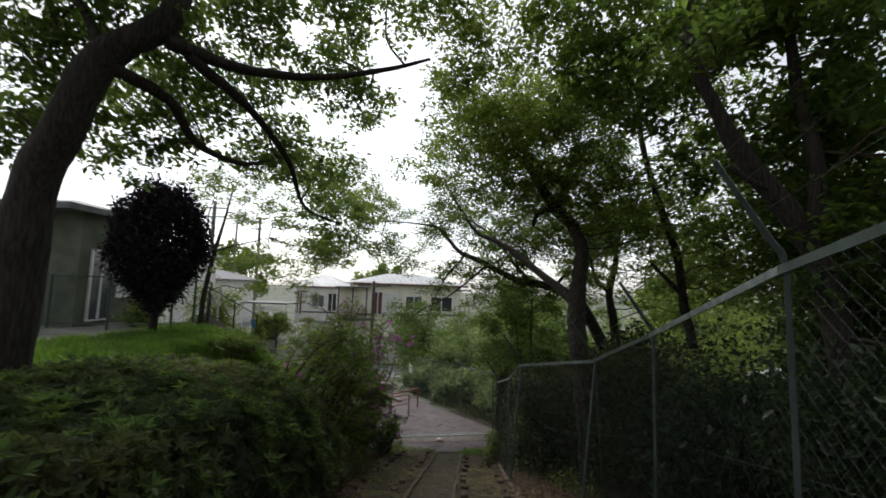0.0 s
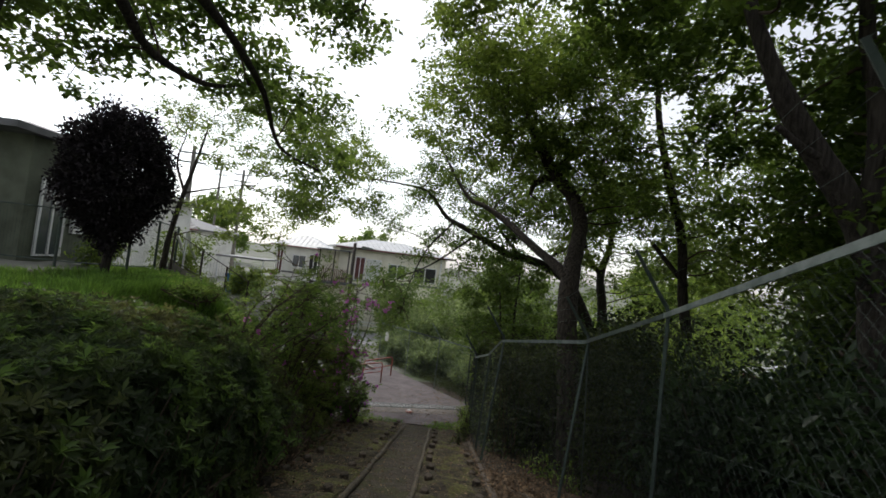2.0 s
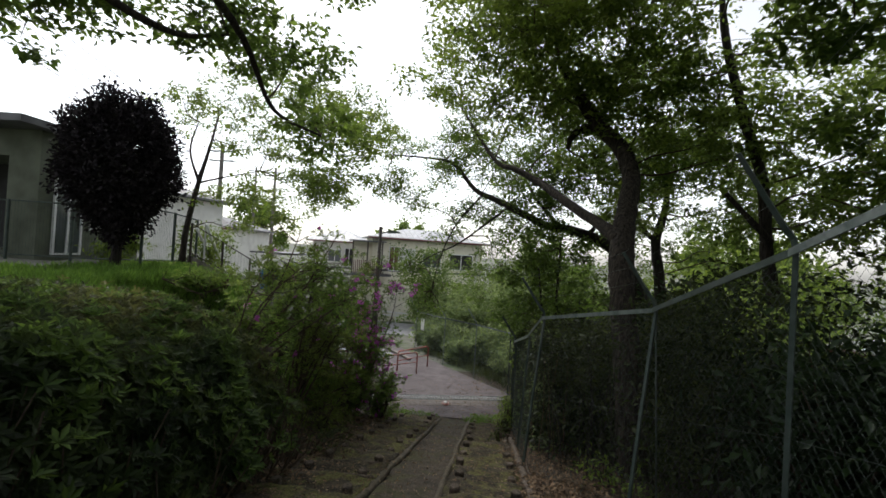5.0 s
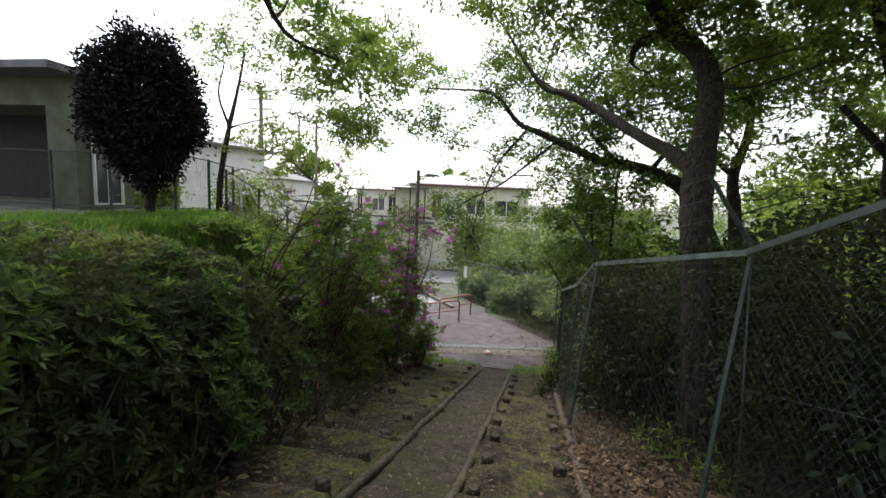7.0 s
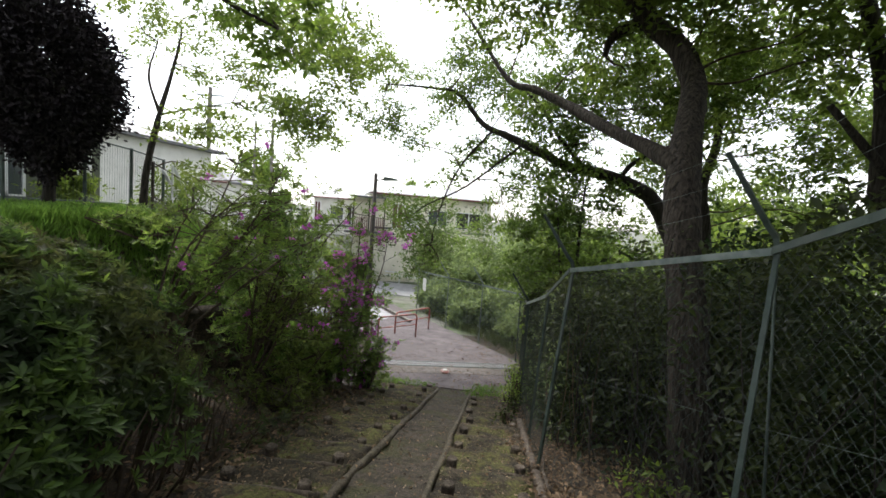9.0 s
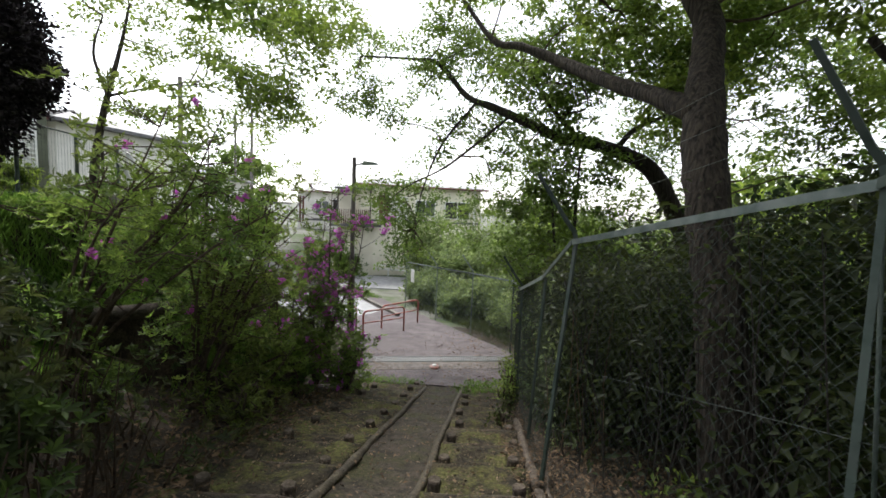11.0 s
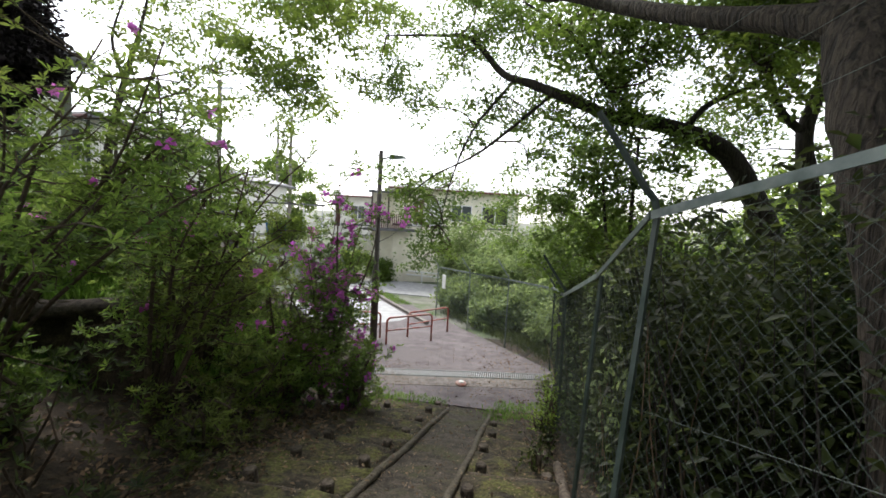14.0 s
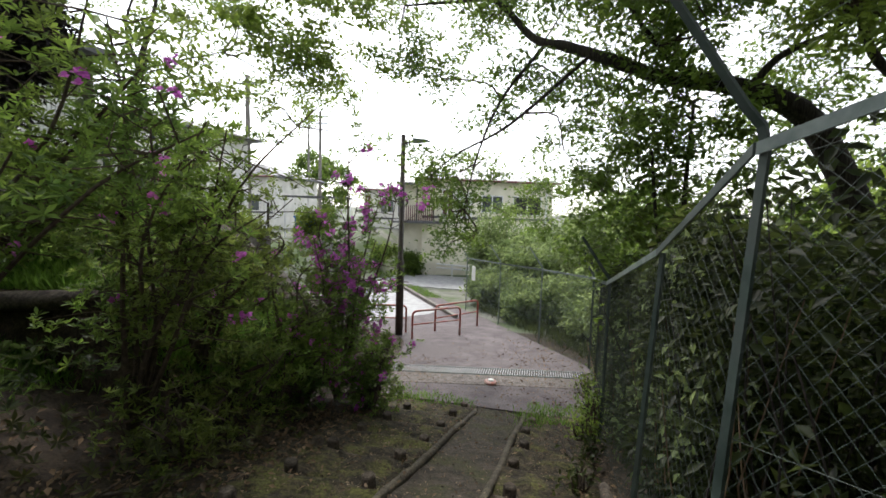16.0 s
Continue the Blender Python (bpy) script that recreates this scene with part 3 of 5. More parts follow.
def pavement():
    s = Shape()
    rows, m = [], 14
    for y in np.linspace(13.45, 31, 40):
        right = 2.15 - 0.62 * max(0, y - 16.6) if y < 22 else -1.3 - 0.62 * (y - 22)
        right = min(right, 2.15) if y > 14 else 1.75
        left = -6.5 if y < 20 else -6.5 - 0.55 * (y - 20)
        if y > 16:
            left -= 1.0
        xs = np.linspace(left, right, m)
        rows.append(np.stack([xs, np.full(m, y), np.full(m, float(path_z(np.array(y)))) + 0.01], -1))
    k = 40 * m
    top = np.concatenate(rows)
    low = top - np.array([0, 0, 0.15])
    f = [(r * m + c, r * m + c + 1, (r + 1) * m + c + 1, (r + 1) * m + c) for r in range(39) for c in range(m - 1)]
    for r in range(39):
        f += [(r * m, (r + 1) * m, (r + 1) * m + k, r * m + k), ((r + 1) * m - 1 + k, (r + 2) * m - 1 + k, (r + 2) * m - 1, (r + 1) * m - 1)]
    f += [(c + k, c + 1 + k, c + 1, c) for c in range(m - 1)]
    s.add(np.concatenate([top, low]), f)
    structure("pavement", s, ASPHALT, "worn reddish grey asphalt at the foot of the stairs")


pavement()


# ---- the stairs' timber ----
rng = np.random.default_rng(7)


def peg_mesh(k):
    r = np.random.default_rng(k)
    s = Shape()
    s.tube([(0, 0, -0.2), (0, 0, 0.042), (0, 0, 0.056)], [0.058, 0.058, 0.046], 10, True, 0.06, r)
    return s.mesh("peg", LOG)


def log_mesh(k, length):
    r = np.random.default_rng(k)
    s = Shape()
    xs = np.linspace(0, length, 6)
    s.tube([(x, r.uniform(-0.012, 0.012), r.uniform(-0.008, 0.008)) for x in xs], r.uniform(0.03, 0.038, 6), 8, True, 0.08, r)
    return s.mesh("log", LOG, True)


def stairs():
    st = thing("log_stairs", "weathered log steps with round pegs on a mossy slope", "stairs")
    pegs = [peg_mesh(k) for k in range(4)]
    logs_l, logs_r = [log_mesh(k + 10, 1.15) for k in range(3)], [log_mesh(k + 20, 0.9) for k in range(3)]
    i = 0
    y = -1.2
    while y < 13.1:
        z = float(path_z(np.array(y)))
        for side in ("l", "r"):
            yy = y + (0.0 if side == "l" else 0.3)
            if yy > 13.2:
                continue
            zz = float(path_z(np.array(yy))) + 0.005
            x = ramp_left(yy) - 0.06 - 1.15 if side == "l" else ramp_right(yy) + 0.06
            logs = logs_l if side == "l" else logs_r
            width = 1.15 if side == "l" else 0.9
            part("log", logs[i % 3], LOG, st, at=pose(x, yy, zz - 0.006, 0, 0, rng.uniform(-2, 2)))
            for px in ((x + width - 0.13, x + width - 0.83) if side == "l" else (x + 0.1, x + width - 0.13)):
                part("peg", pegs[rng.integers(4)], LOG, st, at=pose(px + rng.uniform(-0.03, 0.03), yy + 0.11, zz + rng.uniform(-0.02, 0.02), rng.uniform(-5, 5), rng.uniform(-5, 5), rng.uniform(0, 360)))
            i += 1
        y += 0.68
    for name, fn, y1, x0 in (("kerb_rail", ramp_left, 13.1, 0), ("kerb_rail", ramp_right, 13.5, 0)):
        s = Shape()
        ys = np.linspace(-3, y1, 110)
        s.tube([(fn(v) + rng.uniform(-0.005, 0.005) + 0.012 * math.sin(v * 3.1), v, float(path_z(np.array(v))) - 0.004 + rng.uniform(-0.008, 0.008)) for v in ys], rng.uniform(0.034, 0.046, 110), 9, True, 0.14, rng)
        part(name, s, RAIL_WOOD, st, "round weathered rail along the ramp", True)
    s = Shape()
    for v0, v1 in ((3.0, 5.8), (5.85, 8.1), (8.2, 10.6)):
        s.tube([(1.2 + 0.06 * (v - 6.6) + 0.05, v, float(path_z(np.array(v))) + 0.02) for v in np.linspace(v0, v1, 14)], 0.05, 9, True, 0.14, rng)
    part("edge_log", s, LOG, st, "long edge log beside the fence", True)
    return st


stairs()


# ---- chain link fence beside the stairs ----
def fence_run(name, label, tops, foots, height, arms=True, strut=None, bare=(), wire=0.001, wire_mat=None, post_mat=None):
    f = thing(name, label, "fence")
    for i, (a, b) in enumerate(zip(tops, foots)):
        a, b = np.array(a, float), np.array(b, float)
        s = Shape()
        pts, r = [b - np.array([0, 0, 0.15]), (a + b) / 2, a], [0.0195, 0.0195, 0.0195]
        if arms and i not in bare:
            pts += [a + np.array([-0.02, 0, 0.09]), a + np.array([-0.08, 0, 0.16]), a + np.array([-0.38, 0, 0.6])]
            r += [0.021, 0.02, 0.017]
        s.tube(pts, [q * 1.08 for q in r], 4)
        part("post", s, post_mat or FENCE_GREEN, f)
    for i in range(len(tops) - 1):
        a, b, c, d = (np.array(q, float) for q in (tops[i], tops[i + 1], foots[i], foots[i + 1]))
        s = Shape()
        w = np.array([0, 0, 0.025])
        n = unit(np.cross(b - a, np.array([0, 0, 1.0])))
        o = -n * 0.034
        s.add([a + o - w, b + o - w, b + o + w, a + o + w, a + o - n * .012 - w, b + o - n * .012 - w, b + o - n * .012 + w, a + o - n * .012 + w],
              [(0, 1, 2, 3), (7, 6, 5, 4), (0, 4, 5, 1), (2, 6, 7, 3), (1, 5, 6, 2), (3, 7, 4, 0)])
        part("top_rail", s, GALVANISED if i % 2 == 0 else FENCE_GREEN, f)
        s = Shape()
        h = np.linalg.norm(a - c)
        span = np.linalg.norm(b - a)
        pitch = 0.082
        count = int((span + h) / pitch)
        for way in (1, -1):
            for k in range(count + 1):
                u0 = k * pitch - (h if way == 1 else 0)
                u1 = u0 + (h if way == 1 else -h)
                t0, t1 = 0.0, 1.0
                if u1 != u0:
                    ta, tb = (0 - u0) / (u1 - u0), (span - u0) / (u1 - u0)
                    t0, t1 = max(0, min(ta, tb)), min(1, max(ta, tb))
                if t1 - t0 < 0.01:
                    continue
                p = []
                for t in (t0, t1):
                    u = (u0 + (u1 - u0) * t) / span
                    p.append((c + (d - c) * u) * (1 - t) + (a + (b - a) * u) * t + n * 0.004 * way)
                s.tube(p, wire, 3, False)
        part("wire_mesh", s, wire_mat or MESH_GREEN, f, "green coated diamond wire mesh")
        s = Shape()
        for frac in (0.05, 0.5, 0.97):
            p = [c + (d - c) * u + ((a + (b - a) * u) - (c + (d - c) * u)) * frac + n * 0.01 for u in np.linspace(0, 1, 4)]
            s.tube(p, 0.0015, 4)
        part("tension_wire", s, MESH_GREEN, f)
        if arms:
            s = Shape()
            for q in (0.3, 0.65, 0.98):
                off = np.array([-0.08 - 0.3 * q, 0, 0.16 + 0.44 * q])
                s.tube([a + off, (a + b) / 2 + off - np.array([0, 0, 0.03]), b + off], 0.0012, 4)
            part("barbed_wire", s, GALVANISED, f, "thin rusty wire strands on the arms")
    if strut is not None:
        s = Shape()
        s.tube(strut, 0.009, 8)
        part("strut", s, FENCE_GREEN, f, smooth=True)
    return f


TOPS = [(1.2, -2.6, 2.6), (1.45, -0.3, 1.95), (1.88, 2.3, 1.43), (2.42, 4.87, 0.81), (2.45, 6.78, 0.2), (1.65, 8.72, -0.24), (1.64, 9.95, -0.77), (1.74, 12.6, -1.42), (2.02, 15.2, -1.8), (2.05, 16.6, -1.93)]
FOOTS = [(1.2, -2.6, 0.5), (1.45, -0.3, -0.1), (1.9, 2.3, -0.73), (2.4, 4.8, -1.45), (2.06, 6.3, -1.9), (1.36, 8.22, -2.4), (1.5, 9.7, -2.75), (1.74, 12.5, -3.5), (2.02, 15.2, -3.95), (2.07, 16.6, -4.05)]
fence_run("chain_link_fence", "green chain link fence with bent arms beside the log stairs", TOPS, FOOTS, 2.15, strut=[(2.45, 6.78, 0.15), (2.5, 6.6, -1.9)], bare=(6,))
FT = [(2.05, 16.62, -1.95), (0.95, 18.7, -2.1), (-0.38, 20.7, -2.25), (-1.95, 23.4, -2.45)]
FF = [(2.07, 16.62, -4.05), (0.95, 18.7, -4.2), (-0.38, 20.7, -4.33), (-1.95, 23.4, -4.52)]
fence_run("chain_link_fence", "green chain link fence edging the asphalt with weeds behind", FT, FF, 2.1, wire=0.0019, wire_mat=GALVANISED, post_mat=GALVANISED)


# ---- barriers, lamp, drain, stone ----
def barrier(x, y, turn, w=1.5, h=0.78):
    z = float(path_z(np.array(y)))
    b = thing("barrier", "faded red steel hoop barrier on the asphalt path", "barrier", "barriers across the path", (x, y, z), turn)
    s = Shape()
    c = 0.12
    pts = [(0, 0, -0.1), (0, 0, h - c)] + [(c - c * math.cos(a), 0, h - c + c * math.sin(a)) for a in (0.5, 1.05, 1.57)] + [(w - c + c * math.sin(a), 0, h - c + c * math.cos(a)) for a in (0, 0.5, 1.05, 1.57)] + [(w, 0, -0.1)]
    s.tube(pts, 0.03, 10)
    part("hoop", s, RED_STEEL, b, smooth=True)
    s = Shape()
    s.tube([(0, 0, h * 0.52), (w, 0, h * 0.52)], 0.02, 8)
    part("crossbar", s, RED_STEEL, b, smooth=True)


barrier(-2.45, 17.6, 40)
barrier(-2.1, 18.8, 50, 1.7)
barrier(-4.3, 17.9, 15)


def lamp_post():
    x, y = -2.95, 17.95
    z = float(path_z(np.array(y)))
    b = thing("street_lamp", "dark brown lamp pole with a flat lamp arm beside the azaleas", "street lamp", at=(x, y, z))
    s = Shape()
    s.tube([(0, 0, -0.2), (0, 0, 2.1), (0, 0, 2.15), (0, 0, 5.6)], [0.11, 0.11, 0.075, 0.065], 12)
    part("pole", s, POLE_DARK, b, smooth=True)
    s = Shape()
    s.tube([(0, 0, 5.35), (0.3, -0.05, 5.42)], 0.025, 8)
    part("arm", s, POLE_DARK, b, smooth=True)
    s = Shape()
    s.add([(0.28, -0.13, 5.36), (0.8, -0.11, 5.4), (0.8, 0.05, 5.4), (0.28, 0.05, 5.36), (0.3, -0.1, 5.5), (0.7, -0.08, 5.46), (0.7, 0.03, 5.46), (0.3, 0.03, 5.5)],
          [(3, 2, 1, 0), (4, 5, 6, 7), (0, 1, 5, 4), (1, 2, 6, 5), (2, 3, 7, 6), (3, 0, 4, 7)])
    part("lamp_head", s, GALVANISED, b, "grey lamp head")


lamp_post()


def drain():
    b = thing("drain", "steel grating drain across the foot of the stairs", "drain")
    y0, x0, x1 = 14.68, -2.6, 1.9
    frame_ = Shape()
    k = 0.24
    for i in range(2):
        dy = i * 0.42
        v = []
        for x in (x0, x1):
            yy = y0 + dy + k * (x - x0)
            v += [(x, yy, 0), (x, yy + 0.03, 0)]
        z = [float(path_z(np.array(q[1]))) + 0.03 for q in v]
        pts = [(q[0], q[1], zz) for q, zz in zip(v, z)] + [(q[0], q[1], zz - 0.08) for q, zz in zip(v, z)]
        frame_.add(pts, [(0, 2, 3, 1), (0, 4, 6, 2), (1, 3, 7, 5), (0, 1, 5, 4), (2, 6, 7, 3)])
    part("frame", frame_, GALVANISED, b)
    s = Shape()
    for x in np.arange(x0, x1, 0.05):
        yy = y0 + k * (x - x0) + 0.03
        zz = float(path_z(np.array(yy))) + 0.028
        s.add([(x, yy, zz), (x + 0.016, yy, zz), (x + 0.016, yy + 0.39, zz - 0.027), (x, yy + 0.39, zz - 0.027), (x, yy, zz - .012), (x + 0.016, yy, zz - .012), (x + 0.016, yy + 0.39, zz - 0.039), (x, yy + 0.39, zz - 0.039)],
              [(0, 1, 2, 3), (0, 4, 5, 1), (1, 5, 6, 2), (2, 6, 7, 3), (3, 7, 4, 0)])
    tagged(part("grating", s, GRATE_STEEL, b), kind="stuff")
    s = Shape()
    p = []
    for x in (x0, x1):
        yy = y0 + k * (x - x0)
        p += [(x, yy + 0.02, float(path_z(np.array(yy))) + 0.014), (x, yy + 0.42, float(path_z(np.array(yy + .42))) + 0.014)]
    s.add(p, [(0, 2, 3, 1)])
    # Flat near-black sheet: the shade between the bars is painted, not dug.
    part("channel", s, RECESS_SHADE, b)
    s = Shape()
    xs = (-2.3, 1.85)
    p = []
    for x in xs:
        for q in (-0.62, -0.01):
            yy = y0 + k * (x - x0) + q
            p.append((x, yy, float(path_z(np.array(yy))) + 0.016))
    p += [(a, b2, c - 0.1) for a, b2, c in p]
    s.add(p, [(0, 2, 3, 1), (0, 4, 6, 2), (1, 3, 7, 5), (0, 1, 5, 4), (2, 6, 7, 3)])
    structure("concrete_apron", s, APRON, "stained concrete strip beside the drain")
    bm = bmesh.new()
    bmesh.ops.create_icosphere(bm, subdivisions=2, radius=0.13)
    for v in bm.verts:
        v.co.z *= 0.35
        v.co *= 1 + 0.25 * noise.noise(v.co * 9)
    me = bpy.data.meshes.new("stone")
    bm.to_mesh(me)
    bm.free()
    me.materials.append(RED_STEEL)
    st = new("survey_cap", me)
    st.location = (0.03, 14.8, float(path_z(np.array(14.8))) + 0.04)
    tagged(st, "small round red and white cap on the concrete strip", "ground marker")
    top = Shape()
    top.tube([(0, 0, 0.036), (0, 0, 0.056)], [0.06, 0.05], 12)
    part("cap_centre", top, PAPER, st, "white centre")


drain()


# ---- trees ----
def branch(shape, pts, sides, r, rough=0.08):
    p = smooth_line(pts)
    shape.tube(p[:, :3], p[:, 3], sides, True, rough, r)
    return p


def crown(name, tree, blobs, limbs, leaf_len, leaf_mat, density, seed, twig_mat=TWIG, droop=0.25):
    """Twigs that grow from the limbs to the clumps, and the leaves on them."""
    r = np.random.default_rng(seed)
    allp = np.concatenate([l[:, :3] for l in limbs])
    s = Shape()
    pts = []
    for x, y, z, rad in blobs:
        c = np.array([x, y, z])
        start = allp[np.argmin(np.linalg.norm(allp - c, axis=1) + np.maximum(0, allp[:, 2] - c[2]) * 0.5)]
        mid = (start + c) / 2 + r.normal(0, 0.12, 3)
        far = np.linalg.norm(start - c)
        if far < 2.6:
            q1, q2 = start + (c - start) * 0.3 + r.normal(0, 0.1 * far, 3), start + (c - start) * 0.7 + r.normal(0, 0.1 * far, 3) + np.array([0, 0, 0.08 * far])
            line = smooth_line([(*start, 0.022), (*q1, 0.017), (*q2, 0.012), (*c, 0.008)], 3)
            s.tube(line[:, :3], line[:, 3], 5, False)
        n = int(0.42 * density * rad * rad)
        d = unit(r.normal(size=(n, 3)))
        ends = c + d * (1.35 * rad * r.uniform(0.02, 1.0, n) ** 0.42)[:, None] * np.array([1.0, 1.0, 0.7])
        for k, e in enumerate(ends):
            origin = c + (e - c) * r.uniform(0.1, 0.7) + r.normal(0, 0.12, 3)
            if k % 2 == 0:
                s.tube([origin, (origin + e) / 2 + r.normal(0, 0.05, 3), e], [0.007, 0.005, 0.003], 3, False)
            m = r.integers(18, 44)
            t = r.uniform(0.75, 1.05, m)[:, None]
            pts.append(origin + (e - origin) * t + r.normal(0, 1, (m, 3)) * np.array([0.13, 0.13, 0.07]))
    p = np.concatenate(pts)
    n = len(p)
    way = unit(r.normal(size=(n, 3)) * np.array([1, 1, 0.55]) + np.array([0, 0, -droop]))
    up = unit(r.normal(0, 0.45, size=(n, 3)) + np.array([0, 0, 1.0]))
    length = leaf_len * r.uniform(0.6, 1.25, n)
    tagged(part("twig_work", s, twig_mat, tree, "thin branching twigs"), kind="stuff")
    tagged(part("crown", leaf_mesh("crown", p, way, up, length, length * 0.55, leaf_mat), leaf_mat, tree, "open crown of small green leaves with gaps"), kind="stuff")
    return n


def tree(name, label, trunk, limb_rows, blobs, leaf_len, leaf_mat, density, seed, bark=BARK, sides=14, category="tree", slim=1.0):
    r = np.random.default_rng(seed)
    trunk = [(*q[:3], q[3] * slim) for q in trunk]
    limb_rows = [[(*q[:3], q[3] * slim) for q in rows] for rows in limb_rows]
    t = thing(name, label, category)
    s = Shape()
    lines = [branch(s, trunk, sides, r)]
    part("trunk", s, bark, t, "", True)
    for rows in limb_rows:
        s = Shape()
        lines.append(branch(s, rows, 9, r))
        part("limb", s, bark, t, "", True)
    crown(name, t, blobs, lines, leaf_len, leaf_mat, density, seed + 1)
    return t


def clumps(n, xs, ys, zs, seed):
    r = np.random.default_rng(seed)
    return [(r.uniform(*xs), r.uniform(*ys), r.uniform(*zs), r.uniform(0.5, 1.0)) for _ in range(n)]


# Leaf clumps mostly out of view above the path, added to shade the stairs.
OVERHEAD_SHADE = clumps(20, (-6.0, 3.0), (-5.0, 3.0), (4.6, 7.0), 2) + clumps(4, (-7.0, -4.0), (3.5, 8.5), (4.2, 7.0), 8) + clumps(46, (-7.0, 6.0), (-8.0, 3.6), (5.6, 8.2), 28)
def clear_of(blobs, eyes, targets, gap=0.35):
    """The clumps that leave the air open between the path and the big trunk."""
    keep = []
    for q in blobs:
        c, ok = np.array(q[:3]), True
        for a in eyes:
            for b in targets:
                a_, b_ = np.array(a), np.array(b)
                u = np.clip((c - a_).dot(b_ - a_) / (b_ - a_).dot(b_ - a_), 0, 1)
                ok = ok and np.linalg.norm(c - a_ - (b_ - a_) * u) > gap + 0.8 * q[3] * (0.4 + 0.6 * u)
        if ok:
            keep.append(q)
    return keep


OPEN = ([(0.4, 2.6, 0.6), (0.5, 3.0, 0.5), (0.5, 3.5, 0.4)], [(2.8, 8.8, 0.8), (2.8, 8.9, 1.6), (2.7, 9.1, 2.5), (2.1, 9.3, 3.3), (0.8, 11.0, 3.0)])
# This oak's crown also carries the added overhead clumps that block sky light.
tree("oak_tree", "large leaning oak with long dark limbs over the bank", OAK_TRUNK, [OAK_LIMB_A, OAK_LIMB_B, OAK_LIMB_C, OAK_LIMB_D], OAK_CROWN + OVERHEAD_SHADE, 0.14, LEAF_OAK, 125, 11, slim=0.88)
tree("slim_tree", "slim young tree on the grassy terrace edge", SLIM_TRUNK, [SLIM_LIMB_A, SLIM_LIMB_B], SLIM_CROWN + clumps(12, (-5.5, -2.4), (13.0, 17.0), (1.6, 5.2), 9), 0.115, LEAF_FRESH, 105, 12, BARK_PALE, 10, slim=0.75)
tree("oak_tree", "large forked oak with deep bark close behind the fence", BIG_TRUNK, [BIG_LIMB_A, BIG_LIMB_B], clear_of(BIG_CROWN + CANOPY + [(0.3, 9.0, 5.7, 0.9), (1.3, 9.4, 5.3, 0.9), (0.9, 8.9, 4.6, 0.7), (1.9, 9.6, 4.9, 0.9), (0.2, 10.2, 5.0, 0.8), (1.2, 10.8, 4.1, 0.6)] + clumps(6, (1.5, 4.0), (9.5, 12.5), (4.6, 6.5), 3), *OPEN), 0.12, LEAF_FRESH, 115, 13, BARK_PALE, 16, slim=0.86)
tree("leaning_oak", "oak leaning over the path with long crooked boughs", LEAN_TRUNK, [LEAN_LIMB_A, LEAN_LIMB_B, LEAN_LIMB_C, LEAN_LIMB_D], LEAN_CROWN + HANGING + clumps(9, (1.5, 5.0), (10.5, 14.5), (2.6, 5.5), 4), 0.1, LEAF_OAK, 165, 14, BARK, 14, slim=0.85)
tree("dark_tree", "dark many limbed tree in dense shade behind the fence", DARK_TRUNK, [DARK_LIMB_A, DARK_LIMB_B], clear_of(DARK_CROWN + clumps(10, (2.6, 7.0), (3.0, 7.5), (2.9, 6.5), 5) + clumps(16, (5.0, 8.5), (1.0, 7.5), (0.0, 3.0), 15), *OPEN), 0.135, LEAF_OAK, 130, 15, slim=0.68)
tree("thin_tree", "thin dark tree with a broken side limb behind the fence", THIN_TRUNK, [THIN_LIMB_A], clear_of(THIN_CROWN + clumps(14, (2.6, 8.0), (7.5, 13.0), (1.6, 6.0), 6), *OPEN), 0.12, LEAF_FRESH, 110, 16, BARK, 9)
tree("forked_tree", "slender forked tree behind the fence", FORK_TRUNK, [FORK_LIMB_A], FORK_CROWN + clumps(8, (4.0, 9.0), (11.0, 16.0), (1.0, 5.0), 7), 0.12, LEAF_OAK, 95, 17, BARK, 9)


# ---- round shrub tree on the terrace ----
def ball_tree():
    r = np.random.default_rng(31)
    c = np.array([-7.93, 11.65, 2.18])
    t = thing("clipped_tree", "dense dark purple clipped tree on the terrace beside the mesh fence", "tree")
    s = Shape()
    s.tube([(c[0], c[1], -0.2), (c[0] + 0.05, c[1], 0.6), (c[0], c[1], 1.6)], [0.12, 0.09, 0.06], 10, True, 0.1, r)
    for k in range(14):
        e = c + unit(r.normal(size=3)) * np.array([1.1, 1.1, 1.2])
        s.tube([(c[0], c[1], 0.6 + 0.05 * k), c + r.normal(0, 0.2, 3), e], [0.03, 0.02, 0.008], 5, False)
    part("trunk", s, BARK, t, "", True)
    n = 30000
    d = unit(r.normal(size=(n, 3)))
    bump = 1 + 0.13 * r.normal(0, 0.6, n) + 0.1 * np.sin(d[:, 0] * 7 + 2 * d[:, 2]) * np.cos(d[:, 1] * 6 + 3 * d[:, 2]) + 0.05 * np.sin(d[:, 2] * 15 + d[:, 0] * 11)
    rad = r.uniform(0.05, 1.0, n) ** 0.25 * bump
    low = np.where(d[:, 2] < -0.3, 1 - 0.7 * (-d[:, 2] - 0.3), 1.0)
    p = c + d * rad[:, None] * np.stack([1.16 * low, 1.16 * low, np.full(n, 1.72)], -1)
    way = unit(d + r.normal(0, 0.7, (n, 3)))
    up = unit(r.normal(size=(n, 3)) + np.array([0, 0, 0.8]))
    tagged(part("crown", leaf_mesh("crown", p, way, up, 0.1 * r.uniform(0.7, 1.3, n), 0.055, LEAF_PURPLE), LEAF_PURPLE, t, "dark purple leaves"), kind="stuff")


ball_tree()


